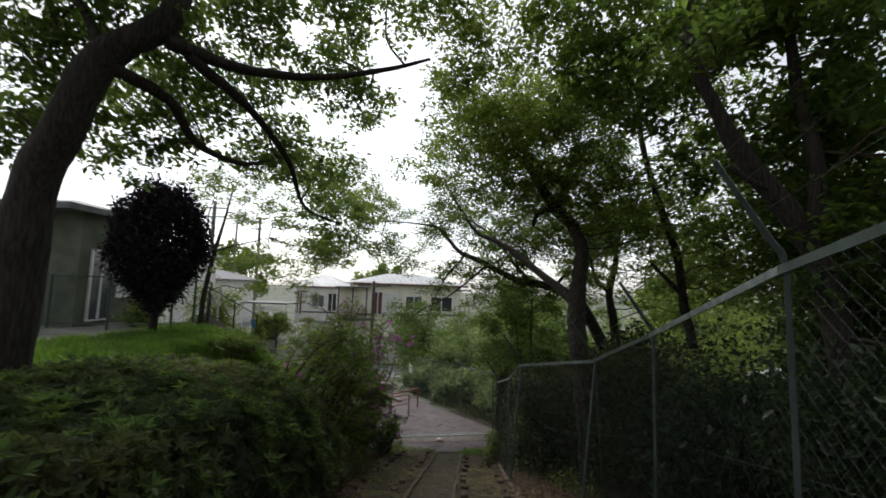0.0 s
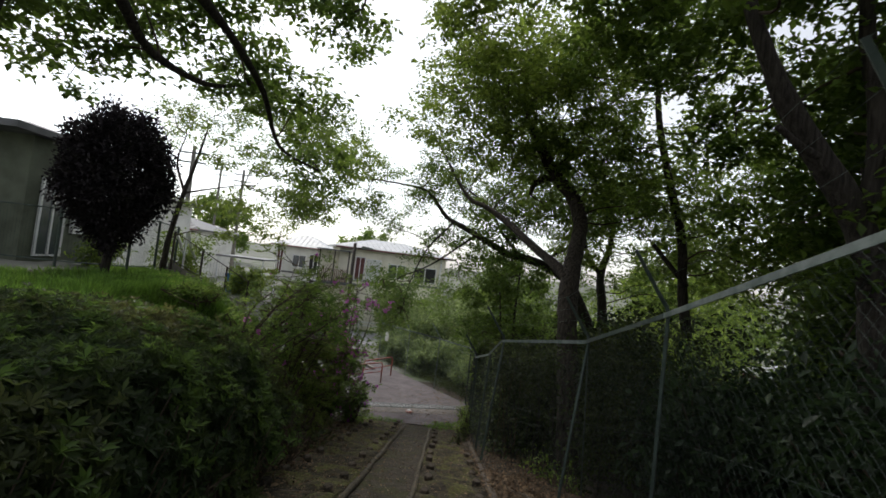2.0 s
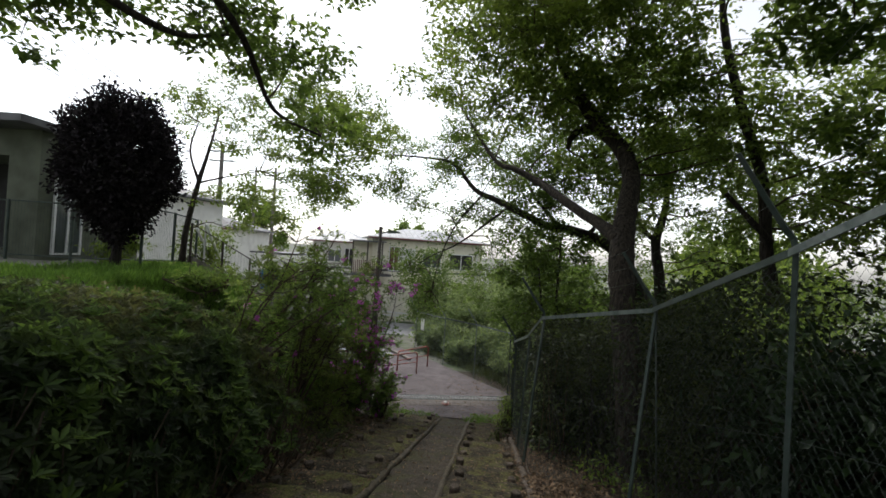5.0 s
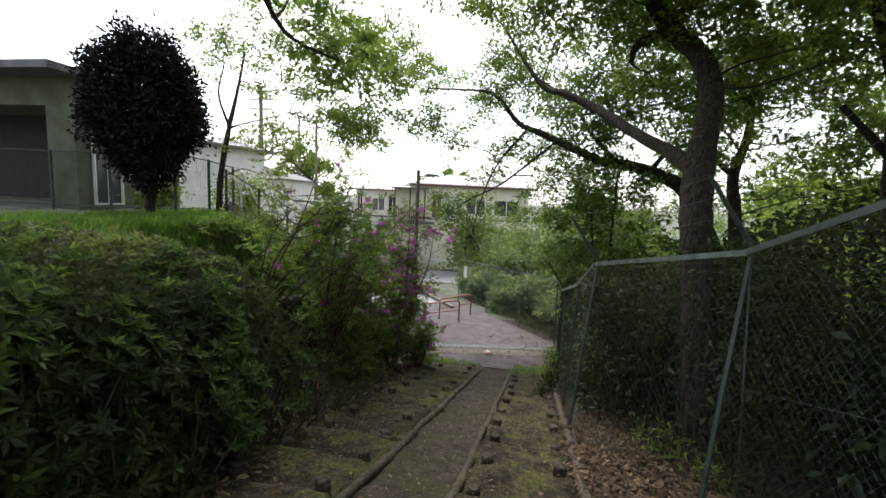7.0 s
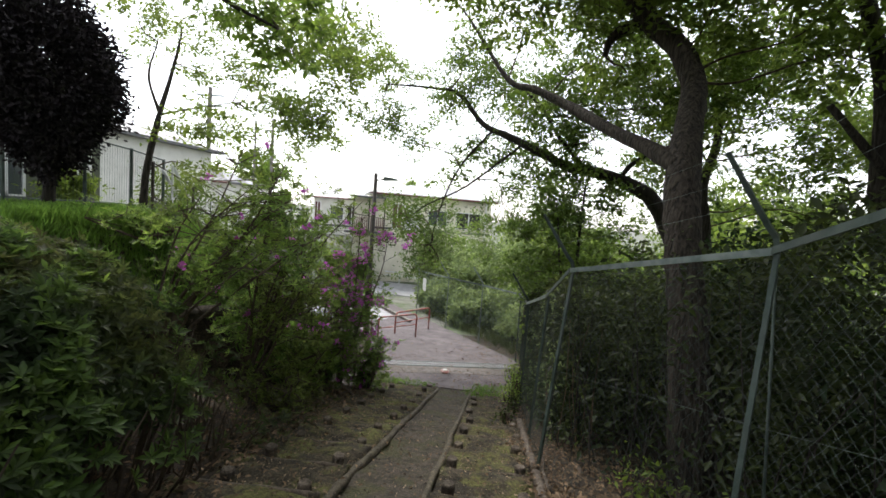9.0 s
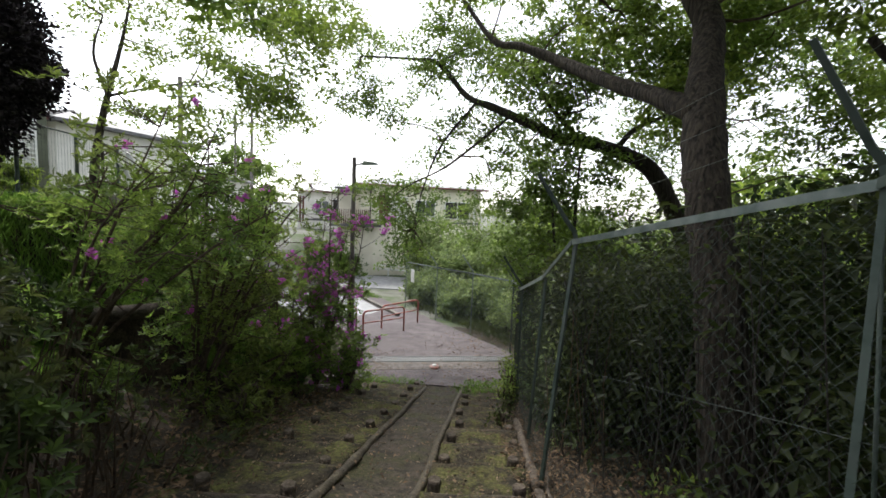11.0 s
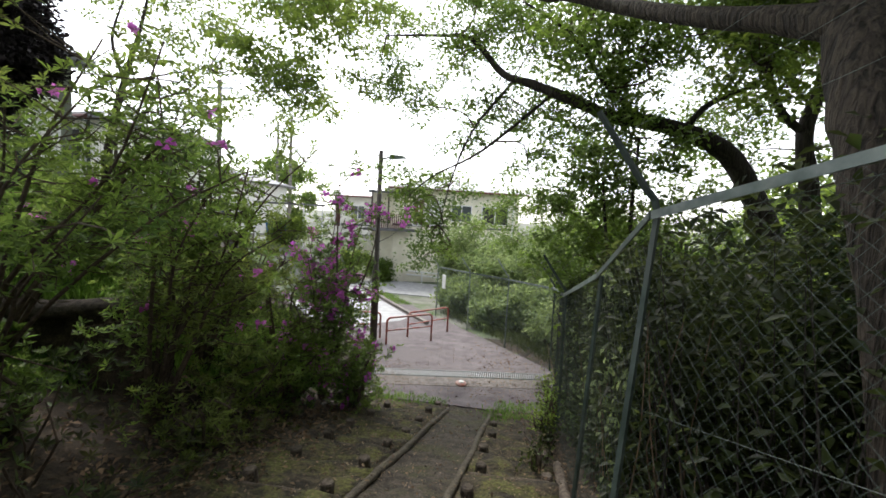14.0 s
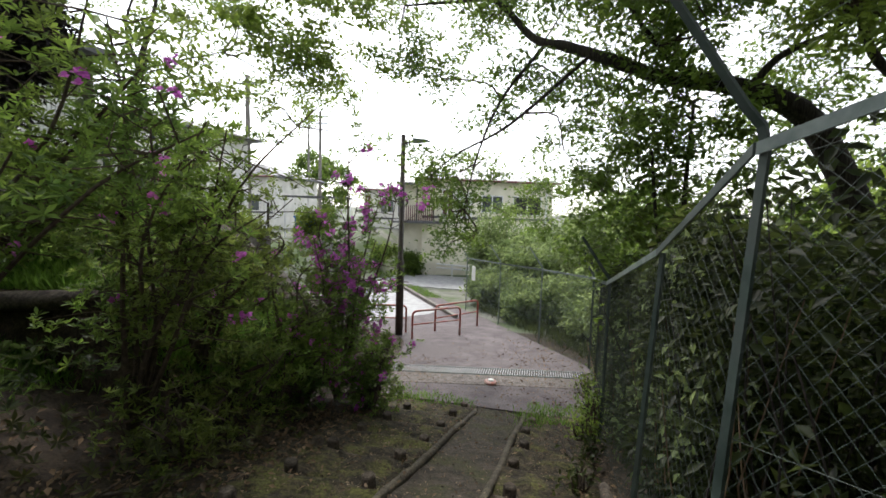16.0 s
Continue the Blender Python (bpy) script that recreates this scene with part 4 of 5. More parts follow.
# ---- azalea hedge and tall azaleas ----
def whorls(name, p, out, leaves, length, mat, parent, label, seed):
    r = np.random.default_rng(seed)
    n = len(p)
    a = r.uniform(0, 6.28, (n, 1)) + np.arange(leaves)[None] * 6.283 / leaves
    u = unit(np.cross(out, unit(r.normal(size=(n, 3)))))
    w = np.cross(out, u)
    way = np.cos(a)[..., None] * u[:, None] + np.sin(a)[..., None] * w[:, None] + out[:, None] * r.uniform(0.25, 0.9, (n, leaves, 1))
    way = unit(way).reshape(-1, 3)
    pts = np.repeat(p, leaves, axis=0)
    up = np.repeat(out, leaves, axis=0) + r.normal(0, 0.15, (n * leaves, 3))
    ln = length * r.uniform(0.6, 1.25, n * leaves)
    ob = part(name, leaf_mesh(name, pts, way, up, ln, ln * (0.75 if mat == PETAL else 0.31), mat, 0.2), mat, parent, label)
    return tagged(ob, kind="stuff")


def hedge_top(x, y):
    """Height of the hedge over the ground: a steep front face, then a rounded back that meets the bank."""
    x, y = np.asarray(x, float), np.asarray(y, float)
    front = ease((-1.75 - x) / 0.7)
    back = ease((-2.9 - x) / 1.4)
    low = (0.35 + 0.6 * front - 0.6 * back) * (0.85 + 0.3 * np.sin(x * 1.9 + y * 1.3) * np.cos(y * 0.9 - x) + 0.12 * np.sin(x * 6.1 + y * 2.3) * np.cos(y * 5.3 - x * 2))
    inner = ease((-1.9 - x) / 1.7)
    crest = (0.68 - 0.185 * y) * (1 - inner) + (0.24 - 0.045 * y) * inner
    crest = crest + 0.1 * np.sin(x * 1.9 + y * 1.3) * np.cos(y * 0.9 - x) + 0.06 * np.sin(x * 6.1 + y * 2.3) * np.cos(y * 5.3 - x * 2)
    face = np.clip((-1.42 - x) / 0.6, 0, 1) ** 0.5
    tall = np.maximum(crest - ground_z(x, y), 0.12) * face
    k = ease((8.4 - y) / 1.5)
    return np.maximum(tall * k + low * (1 - k), 0.0)


def hedge():
    r = np.random.default_rng(41)
    t = thing("azalea_hedge", "wide unclipped azalea hedge covering the bank beside the stairs", "hedge")
    n = 40000
    x = -1.42 - 4.7 * r.uniform(0, 1, n) ** 1.5
    y = r.uniform(-1.5, 11.0, n)
    keep = x > -6.2 + 0.33 * np.maximum(0, y - 3)
    x, y = x[keep], y[keep]
    thin = (y < 7.0) | (y < 8.0) & (x < -2.0 - 0.6 * (y - 7.0)) | (x < -3.9) & (y < 8.8) | (x > -3.9) & (r.uniform(size=len(y)) < 0.06)
    x, y = x[thin], y[thin]
    x = x + 0.12 * np.sin(y * 1.7) - 0.05

    def top_of(u, v):
        return ground_z(u, v) + hedge_top(u, v)

    def lean_of(u, v):
        e = 0.08
        gx, gy = (top_of(u + e, v) - top_of(u, v)) / e, (top_of(u, v + e) - top_of(u, v)) / e
        return unit(np.stack([-np.clip(gx, -3, 3), -np.clip(gy, -3, 3), np.full(len(u), 1.2)], -1))

    g, h, out = ground_z(x, y), hedge_top(x, y), lean_of(x, y)
    n = len(x)
    inside = r.uniform(0, 1, n) ** 1.6 * 0.45
    p = np.stack([x, y, g + h], -1) - out * inside[:, None] + r.normal(0, 0.05, (n, 3))
    p[:, 2] = np.maximum(p[:, 2], g + 0.04)
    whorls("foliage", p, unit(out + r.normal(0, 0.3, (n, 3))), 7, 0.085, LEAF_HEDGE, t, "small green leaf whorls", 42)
    m = 9000
    x, y = -1.45 - 4.2 * r.uniform(0, 1, m) ** 1.5, r.uniform(-1.2, 9.0, m)
    patch = np.sin(x * 3.7 + 1.3 * y) * np.cos(y * 2.9 - x) + 0.5 * np.sin(x * 9.0 + y * 7.0) + r.normal(0, 0.35, m)
    keep = (patch > 0.4) & ((y < 7.0) | (x < -2.6)) & (x > -6.2 + 0.33 * np.maximum(0, y - 3))
    x, y = x[keep], y[keep]
    out = lean_of(x, y)
    p = np.stack([x, y, top_of(x, y)], -1) + out * r.uniform(0.0, 0.09, len(x))[:, None]
    whorls("fresh_growth", p, unit(out + r.normal(0, 0.3, p.shape) + np.array([0, 0, 0.5])), 8, 0.095, LEAF_NEW, t, "paler fresh leaf whorls", 43)
    s = Shape()
    for k in range(1100):
        xx, yy = -1.55 - 3.8 * r.uniform() ** 1.5, r.uniform(-1, 8.4)
        g0, hh = float(ground_z(xx, yy)), float(hedge_top(np.array(xx), np.array(yy)))
        a = np.array([xx, yy, g0 - 0.02])
        e = a + np.array([r.uniform(-0.1, 0.35), r.uniform(-0.25, 0.25), hh * 0.85])
        s.tube([a, (a + e) / 2 + r.normal(0, 0.05, 3), e], [0.012, 0.008, 0.004], 4, False)
    tagged(part("hedge_wood", s, TWIG, t, "thin brown stems"), kind="stuff")


hedge()


def azalea(x, y, height, spread, flowers, tufts_n, seed, lean=(0.0, 0.0), low=0.45, floor=0.15):
    """An open azalea: crooked boughs, side twigs, a tuft of leaf whorls at each twig's end."""
    r = np.random.default_rng(seed)
    z = float(ground_z(x, y))
    t = thing("azalea_bush", "tall open azalea crowded with magenta flowers by the lamp pole" if flowers > 60 else "low leafy azalea without flowers beside the bank log" if not flowers else "tall open azalea with scattered magenta flowers on the bank", "shrub", "", (x, y, z))
    s, tips = Shape(), []
    boughs = 11
    for k in range(boughs):
        a = 6.283 * k / boughs + r.uniform(-0.3, 0.3)
        out = r.uniform(0.25, 1.0) * spread
        top = np.array([math.cos(a) * out + lean[0], math.sin(a) * out + lean[1], height * r.uniform(0.55, 1.0)])
        m1 = top * np.array([0.25, 0.25, 0.35]) + r.normal(0, 0.07, 3)
        m2 = top * np.array([0.65, 0.65, 0.72]) + r.normal(0, 0.16, 3)
        line = smooth_line([(0, 0, -0.1, 0.026), (*m1, 0.019), (*m2, 0.012), (*top, 0.005)], 4)
        s.tube(line[:, :3], line[:, 3], 6, False, 0.1, r)
        for j in range(tufts_n // boughs):
            b = line[int(r.uniform(low, 1.0) * (len(line) - 1)), :3]
            e = b + np.array([r.normal(0, 0.34), r.normal(0, 0.34), r.uniform(-0.2, 0.4)]) * spread
            s.tube([b, (b + e) / 2 + r.normal(0, 0.04, 3), e], [0.007, 0.005, 0.003], 4, False)
            tips.append(e)
    tagged(part("branching", s, TWIG, t, "crooked thin branches"), kind="stuff")
    tips = np.array(tips)
    tips[:, 2] = np.maximum(tips[:, 2], floor)
    p = np.repeat(tips, 7, axis=0) + r.normal(0, 0.075, (len(tips) * 7, 3))
    out = unit(r.normal(0, 0.45, p.shape) + np.array([0, 0, 0.8]))
    whorls("foliage", p, out, 6, 0.078, LEAF_AZALEA, t, "small leaf whorls", seed + 1)
    if flowers:
        idx = r.choice(len(tips), min(flowers, len(tips)), replace=False)
        c = tips[idx] + np.array([0.02, -0.05, 0.06])
        many, wide = (9, 0.038) if flowers > 60 else (6, 0.025)
        q = np.repeat(c, many, axis=0) + r.normal(0, wide, (len(c) * many, 3))
        whorls("blossom", q, unit(r.normal(0, 0.6, q.shape) + np.array([0.2, -0.5, 0.5])), 5, 0.045 if flowers > 60 else 0.036, PETAL, t, "magenta flower clusters", seed + 2)


azalea(-2.1, 12.5, 3.7, 0.78, 120, 280, 51, (0.2, 0.0), 0.2)
azalea(-1.5, 12.3, 0.95, 0.55, 14, 90, 57, (0.1, -0.2), 0.1)
azalea(-2.5, 11.7, 2.1, 0.8, 12, 110, 56, (0.3, -0.1), 0.3, 0.5)
azalea(-3.4, 8.7, 2.9, 0.8, 7, 150, 55, (1.35, 0.3), 0.5, 1.0)
azalea(-2.7, 9.7, 3.5, 0.95, 12, 210, 54, (0.75, 0.2), 0.4, 0.9)
azalea(-2.9, 10.7, 2.3, 0.8, 10, 120, 53, (0.5, 0.1), 0.4, 0.7)


def bank_log():
    b = thing("bank_log", "dark weathered log lying along the undercut bank", "log")
    s = Shape()
    s.tube([np.array(LIP_A) + (np.array(LIP_B) - np.array(LIP_A)) * q + np.array([0, 0, 0.03 * math.sin(9 * q)]) for q in np.linspace(0, 1, 9)], [0.07, 0.085, 0.095, 0.1, 0.1, 0.11, 0.1, 0.1, 0.09], 12, True, 0.12, np.random.default_rng(3))
    part("log", s, LOG, b, "", True)


bank_log()
azalea(-4.0, 11.0, 0.5, 0.7, 3, 70, 71, (0.0, 0.0), 0.3, 0.3)
azalea(-5.0, 10.8, 0.4, 0.7, 0, 50, 72, (0.0, 0.0), 0.3, 0.3)
azalea(-2.0, 9.6, 0.5, 0.5, 0, 40, 61, (0.0, 0.0), 0.2)
azalea(-2.35, 10.6, 0.8, 0.6, 0, 70, 62, (0.1, 0.0), 0.2)
azalea(-2.1, 11.5, 0.9, 0.6, 0, 80, 63, (0.1, 0.0), 0.2)
azalea(-2.9, 8.6, 0.4, 0.4, 0, 24, 64, (0.0, 0.0), 0.3)


# ---- growth behind the fence ----
def thicket():
    r = np.random.default_rng(61)
    t = thing("bamboo_grass_thicket", "dense dark bamboo grass and creepers pressed against the fence", "undergrowth")
    n = 64000
    y = r.uniform(6.6, 19.0, n)
    fx = np.interp(y, [q[1] for q in TOPS], [q[0] for q in TOPS])
    ft = np.interp(y, [q[1] for q in TOPS], [q[2] for q in TOPS])
    depth = r.uniform(0, 1, n) ** 1.6 * 2.6
    x = fx + 0.1 + depth
    g = ground_z(x, y)
    topz = ft + 0.15 + 0.35 * np.sin(y * 2.3) * np.sin(x * 3.1) + 0.25 * depth
    z = g + (topz - g) * r.uniform(0, 1, n) ** 0.8
    p = np.stack([x, y, z], -1)
    keep = (y < 16.4) & ~((x < 3.0) & (y > 7.1) & (y < 9.3) & (r.uniform(size=n) < 0.85))
    p = p[keep]
    n = len(p)
    way = unit(r.normal(size=(n, 3)) * np.array([0.9, 0.9, 0.6]) + np.array([-0.35, 0, -0.15]))
    up = unit(r.normal(0, 0.5, (n, 3)) + np.array([-0.4, 0, 1.0]))
    ln = r.uniform(0.05, 0.14, n)
    tagged(part("leaves", leaf_mesh("leaves", p, way, up, ln, ln * 0.3 + 0.015, LEAF_BAMBOO), LEAF_BAMBOO, t, "long narrow dark green leaves"), kind="stuff")
    m = 7000
    y = r.uniform(8.0, 16.4, m)
    x = np.interp(y, [q[1] for q in TOPS], [q[0] for q in TOPS]) + 0.07 + 0.5 * r.uniform(0, 1, m) ** 2
    g = ground_z(x, y)
    z = g + (np.interp(y, [q[1] for q in TOPS], [q[2] for q in TOPS]) + 0.1 - g) * r.uniform(0, 1, m)
    keep = (np.sin(y * 4.1 + z * 2.0) * np.cos(z * 3.7 - y) + r.normal(0, 0.4, m) > 0.2) & ~((x < 3.0) & (y > 7.1) & (y < 9.3))
    p = np.column_stack([x, y, z])[keep]
    n = len(p)
    way = unit(r.normal(size=(n, 3)) * np.array([0.4, 0.9, 0.7]) + np.array([-0.5, 0, -0.3]))
    up = unit(r.normal(0, 0.4, (n, 3)) + np.array([-0.9, 0, 0.7]))
    ln = r.uniform(0.05, 0.1, n)
    tagged(part("creeper_leaves", leaf_mesh("creeper_leaves", p, way, up, ln, ln * 0.6, LEAF_PALE), LEAF_PALE, t, "paler broad creeper leaves"), kind="stuff")
    s = Shape()
    for k in range(60):
        yy = r.uniform(8.6, 16.0)
        xx = float(np.interp(yy, [q[1] for q in TOPS], [q[0] for q in TOPS])) + 0.1 + r.uniform(0, 0.5)
        a = np.array([xx, yy, float(ground_z(xx, yy)) - 0.05])
        e = a + np.array([r.normal(-0.05, 0.1), r.normal(0, 0.6), r.uniform(0.8, 2.0)])
        s.tube([a, (a + e) / 2 + r.normal(0, 0.08, 3), e], [0.006, 0.005, 0.003], 4, False)
    tagged(part("dead_growth", s, LEAF_DEAD, t, "pale dry stalks"), kind="stuff")
    s = Shape()
    for k in range(220):
        yy = r.uniform(6.6, 16.4)
        xx = float(np.interp(yy, [q[1] for q in TOPS], [q[0] for q in TOPS])) + 0.15 + r.uniform(0, 2)
        a = np.array([xx, yy, float(ground_z(xx, yy)) - 0.05])
        e = a + np.array([r.normal(-0.1, 0.25), r.normal(0, 0.3), r.uniform(1.2, 2.3)])
        s.tube([a, (a + e) / 2 + r.normal(0, 0.08, 3), e], [0.008, 0.006, 0.003], 4, False)
    tagged(part("dry_undergrowth", s, BARK, t, "thin brown stalks"), kind="stuff")


thicket()


def scrub(name, label, centre, size, n, leaf, mat, seed, category="shrub", group="", dense=0.45):
    """A loose shrub: many small clumps on stems."""
    r = np.random.default_rng(seed)
    x, y = centre
    z = float(ground_z(x, y))
    t = thing(name, label, category, group, (x, y, z))
    sx, sy, sz = size
    clumps = max(10, n // 90)
    d = unit(r.normal(size=(clumps, 3)))
    c = d * (r.uniform(0.1, 1, clumps) ** dense)[:, None] * np.array([sx, sy, sz * 0.5]) + np.array([0, 0, sz * 0.52])
    s = Shape()
    for q in c[:min(clumps, 120)]:
        s.tube([(q[0] * 0.2, q[1] * 0.2, -0.1), q * np.array([0.6, 0.6, 0.55]) + r.normal(0, 0.05, 3), q], [0.02, 0.012, 0.005], 4, False)
    tagged(part("shrub_wood", s, TWIG, t), kind="stuff")
    idx = r.integers(0, clumps, n)
    p = c[idx] + r.normal(0, 1, (n, 3)) * 0.1 * (sx + sy + sz) ** 0.5
    p[:, 2] = np.maximum(p[:, 2], 0.02)
    way = unit(r.normal(size=(n, 3)) + np.array([0, 0, -0.1]))
    up = unit(r.normal(0, 0.5, (n, 3)) + np.array([0, 0, 1]))
    ln = leaf * r.uniform(0.6, 1.3, n)
    tagged(part("foliage", leaf_mesh("foliage", p, way, up, ln, ln * 0.45, mat), mat, t), kind="stuff")
    return t


# shrubs behind the far fence and beyond
for i, (x, y, sx, sy, sz, n, mat) in enumerate((
    (4.0, 19.6, 1.5, 1.5, 2.3, 6000, LEAF_BAMBOO), (2.6, 21.3, 1.2, 1.2, 1.7, 5000, LEAF_BAMBOO), (1.2, 23.1, 1.1, 1.1, 1.5, 5000, LEAF_BAMBOO), (-0.2, 25.2, 1.1, 1.3, 1.4, 5000, LEAF_FRESH), (2.9, 18.1, 0.8, 0.8, 1.6, 3500, LEAF_BAMBOO), (0.3, 21.6, 0.5, 0.6, 0.9, 1500, LEAF_BAMBOO),
    (3.0, 24.5, 2.4, 2.0, 3.9, 7000, LEAF_FRESH), (0.8, 27.0, 2.2, 2.0, 3.5, 7000, LEAF_FRESH), (5.5, 22.0, 2.2, 2.2, 4.2, 8000, LEAF_OAK), (6.5, 27.0, 3.0, 2.5, 4.2, 8000, LEAF_FRESH),
    (-1.5, 25.2, 0.6, 0.7, 1.5, 2200, LEAF_FRESH), (9.5, 24.0, 3.0, 3.0, 5.0, 8000, LEAF_FRESH), (9.0, 17.0, 2.5, 2.5, 4.5, 8000, LEAF_FRESH), (13.0, 20.0, 3.0, 3.0, 6.0, 8000, LEAF_FRESH), (6.0, 15.5, 1.8, 2.2, 3.6, 7000, LEAF_OAK), (-1.0, 29.0, 2.0, 1.6, 4.6, 8000, LEAF_FRESH), (-2.2, 33.0, 1.2, 1.2, 3.4, 4000, LEAF_OAK), (-7.6, 33.6, 1.0, 0.6, 1.5, 2600, LEAF_OAK), (0.6, 24.4, 1.2, 1.0, 2.6, 5000, LEAF_FRESH), (1.4, 21.5, 0.7, 0.6, 1.5, 2600, LEAF_FRESH), (2.35, 19.4, 0.6, 0.6, 1.6, 2600, LEAF_BAMBOO), (0.35, 23.0, 0.7, 0.7, 1.4, 2400, LEAF_FRESH), (-0.9, 23.9, 0.6, 0.6, 1.3, 2200, LEAF_FRESH), (-11.0, 27.5, 1.2, 1.0, 1.6, 3000, LEAF_FRESH), (-9.6, 33.0, 1.6, 0.7, 1.1, 2600, LEAF_FRESH), (-10.5, 20.5, 1.0, 1.2, 1.6, 3000, LEAF_FRESH), (1.8, 30.5, 2.4, 2.0, 4.0, 8000, LEAF_FRESH), (4.5, 30.5, 3.0, 2.4, 5.0, 8000, LEAF_FRESH), 
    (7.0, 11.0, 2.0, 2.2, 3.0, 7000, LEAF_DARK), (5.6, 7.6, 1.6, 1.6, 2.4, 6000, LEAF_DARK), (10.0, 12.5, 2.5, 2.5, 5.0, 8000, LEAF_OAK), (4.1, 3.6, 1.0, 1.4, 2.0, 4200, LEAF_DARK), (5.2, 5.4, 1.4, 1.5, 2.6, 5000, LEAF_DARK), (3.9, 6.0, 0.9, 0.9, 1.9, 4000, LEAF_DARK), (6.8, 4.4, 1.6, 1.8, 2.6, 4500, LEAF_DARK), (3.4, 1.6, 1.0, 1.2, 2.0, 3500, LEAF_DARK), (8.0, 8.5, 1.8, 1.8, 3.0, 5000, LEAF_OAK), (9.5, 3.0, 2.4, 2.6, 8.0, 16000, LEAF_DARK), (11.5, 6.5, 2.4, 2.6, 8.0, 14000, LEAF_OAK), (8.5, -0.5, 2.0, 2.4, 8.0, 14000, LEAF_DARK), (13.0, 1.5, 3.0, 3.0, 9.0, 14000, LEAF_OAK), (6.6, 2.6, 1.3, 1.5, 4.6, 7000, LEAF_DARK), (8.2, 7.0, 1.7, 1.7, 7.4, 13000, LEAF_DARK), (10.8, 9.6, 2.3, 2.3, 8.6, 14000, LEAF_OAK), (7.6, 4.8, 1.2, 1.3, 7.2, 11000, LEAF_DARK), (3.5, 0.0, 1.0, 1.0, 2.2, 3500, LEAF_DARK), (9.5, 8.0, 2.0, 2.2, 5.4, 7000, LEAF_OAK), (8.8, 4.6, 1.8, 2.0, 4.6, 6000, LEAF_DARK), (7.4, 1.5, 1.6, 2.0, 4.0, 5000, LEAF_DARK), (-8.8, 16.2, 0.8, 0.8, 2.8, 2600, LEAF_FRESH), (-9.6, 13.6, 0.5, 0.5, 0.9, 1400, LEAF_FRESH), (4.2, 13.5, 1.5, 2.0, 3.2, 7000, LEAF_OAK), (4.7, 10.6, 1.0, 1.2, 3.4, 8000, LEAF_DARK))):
    # Shrubs behind the far fence take the pale leaf: haze painted by position.
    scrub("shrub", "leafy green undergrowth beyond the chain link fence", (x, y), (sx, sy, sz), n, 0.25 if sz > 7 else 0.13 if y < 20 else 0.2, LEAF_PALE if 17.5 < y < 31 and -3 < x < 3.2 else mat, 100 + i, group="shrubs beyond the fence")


for i, (x, y, w, h, n) in enumerate(((1.45, 11.4, 0.13, 0.3, 240), (1.5, 12.2, 0.15, 0.4, 330), (1.6, 13.0, 0.17, 0.5, 400), (1.72, 13.9, 0.17, 0.45, 360), (1.85, 15.0, 0.15, 0.4, 300), (1.64, 12.6, 0.12, 0.7, 300), (1.25, 10.4, 0.15, 0.3, 160), (2.15, 7.6, 0.3, 0.35, 300), (2.4, 6.9, 0.25, 0.3, 240))):
    scrub("weed", "leafy weeds growing up the foot of the fence", (x, y), (w, w, h), int(n * 0.6), 0.07, LEAF_FRESH if i % 3 == 1 else LEAF_AZALEA if i % 3 else LEAF_BAMBOO, 300 + i, "weed", "weeds along the fence")


def fallen_branch(x, y, turn, length, label):
    r = np.random.default_rng(int(100 * (x + y)))
    z = float(ground_z(x, y)) + 0.05
    b = thing("fallen_branch", label, "branch", "fallen branches", (x, y, z), turn)
    s = Shape()
    slope = -0.272 * math.cos(radians(turn))
    line = [(r.normal(0, 0.02), u * length, slope * u * length + abs(r.normal(0, 0.015)), 0.018 * (1.1 - 0.6 * u)) for u in np.linspace(0, 1, 6)]
    p = smooth_line(line, 3)
    s.tube(p[:, :3], p[:, 3], 7, True, 0.1, r)
    for k in range(3):
        o = p[3 + k * 4, :3]
        s.tube([o, o + np.array([r.normal(0, 0.12), r.uniform(0.05, 0.2), r.uniform(0.02, 0.12)])], [0.008, 0.004], 5, False)
    part("stick", s, LOG, b, "", True)


fallen_branch(1.35, 7.6, -8, 1.3, "thin grey fallen branch at the fence foot")
fallen_branch(1.75, 6.0, 25, 0.8, "thin grey fallen branch at the fence foot")
fallen_branch(-1.9, 8.6, -20, 0.7, "short dead branch in the litter below the azaleas")
fallen_branch(1.3, 10.9, 5, 1.2, "thin grey fallen branch at the fence foot")


def tall_shrub():
    r = np.random.default_rng(71)
    trunk = [(2.9, 13.6, -3.8, 0.05), (2.95, 13.7, -1.8, 0.045), (2.9, 13.8, -0.2, 0.035), (2.95, 13.9, 1.2, 0.02)]
    limb = [(2.9, 13.7, -2.2, 0.04), (2.5, 13.5, -0.8, 0.03), (2.3, 13.4, 0.4, 0.02)]
    blobs = [(2.7, 13.6, -1.2, 0.9), (2.3, 13.5, -0.4, 0.9), (2.9, 13.8, 0.2, 1.0), (2.5, 13.6, 0.9, 0.9), (3.4, 13.9, -0.6, 1.0), (2.3, 13.9, -1.7, 0.7), (3.2, 13.9, 1.2, 0.8), (2.0, 14.2, -1.0, 0.7), (2.4, 13.8, 1.7, 0.7)]
    tree("bushy_sapling", "bushy sapling growing through the fence corner", trunk, [limb], blobs, 0.12, LEAF_OAK, 110, 72, BARK, 8)


tall_shrub()


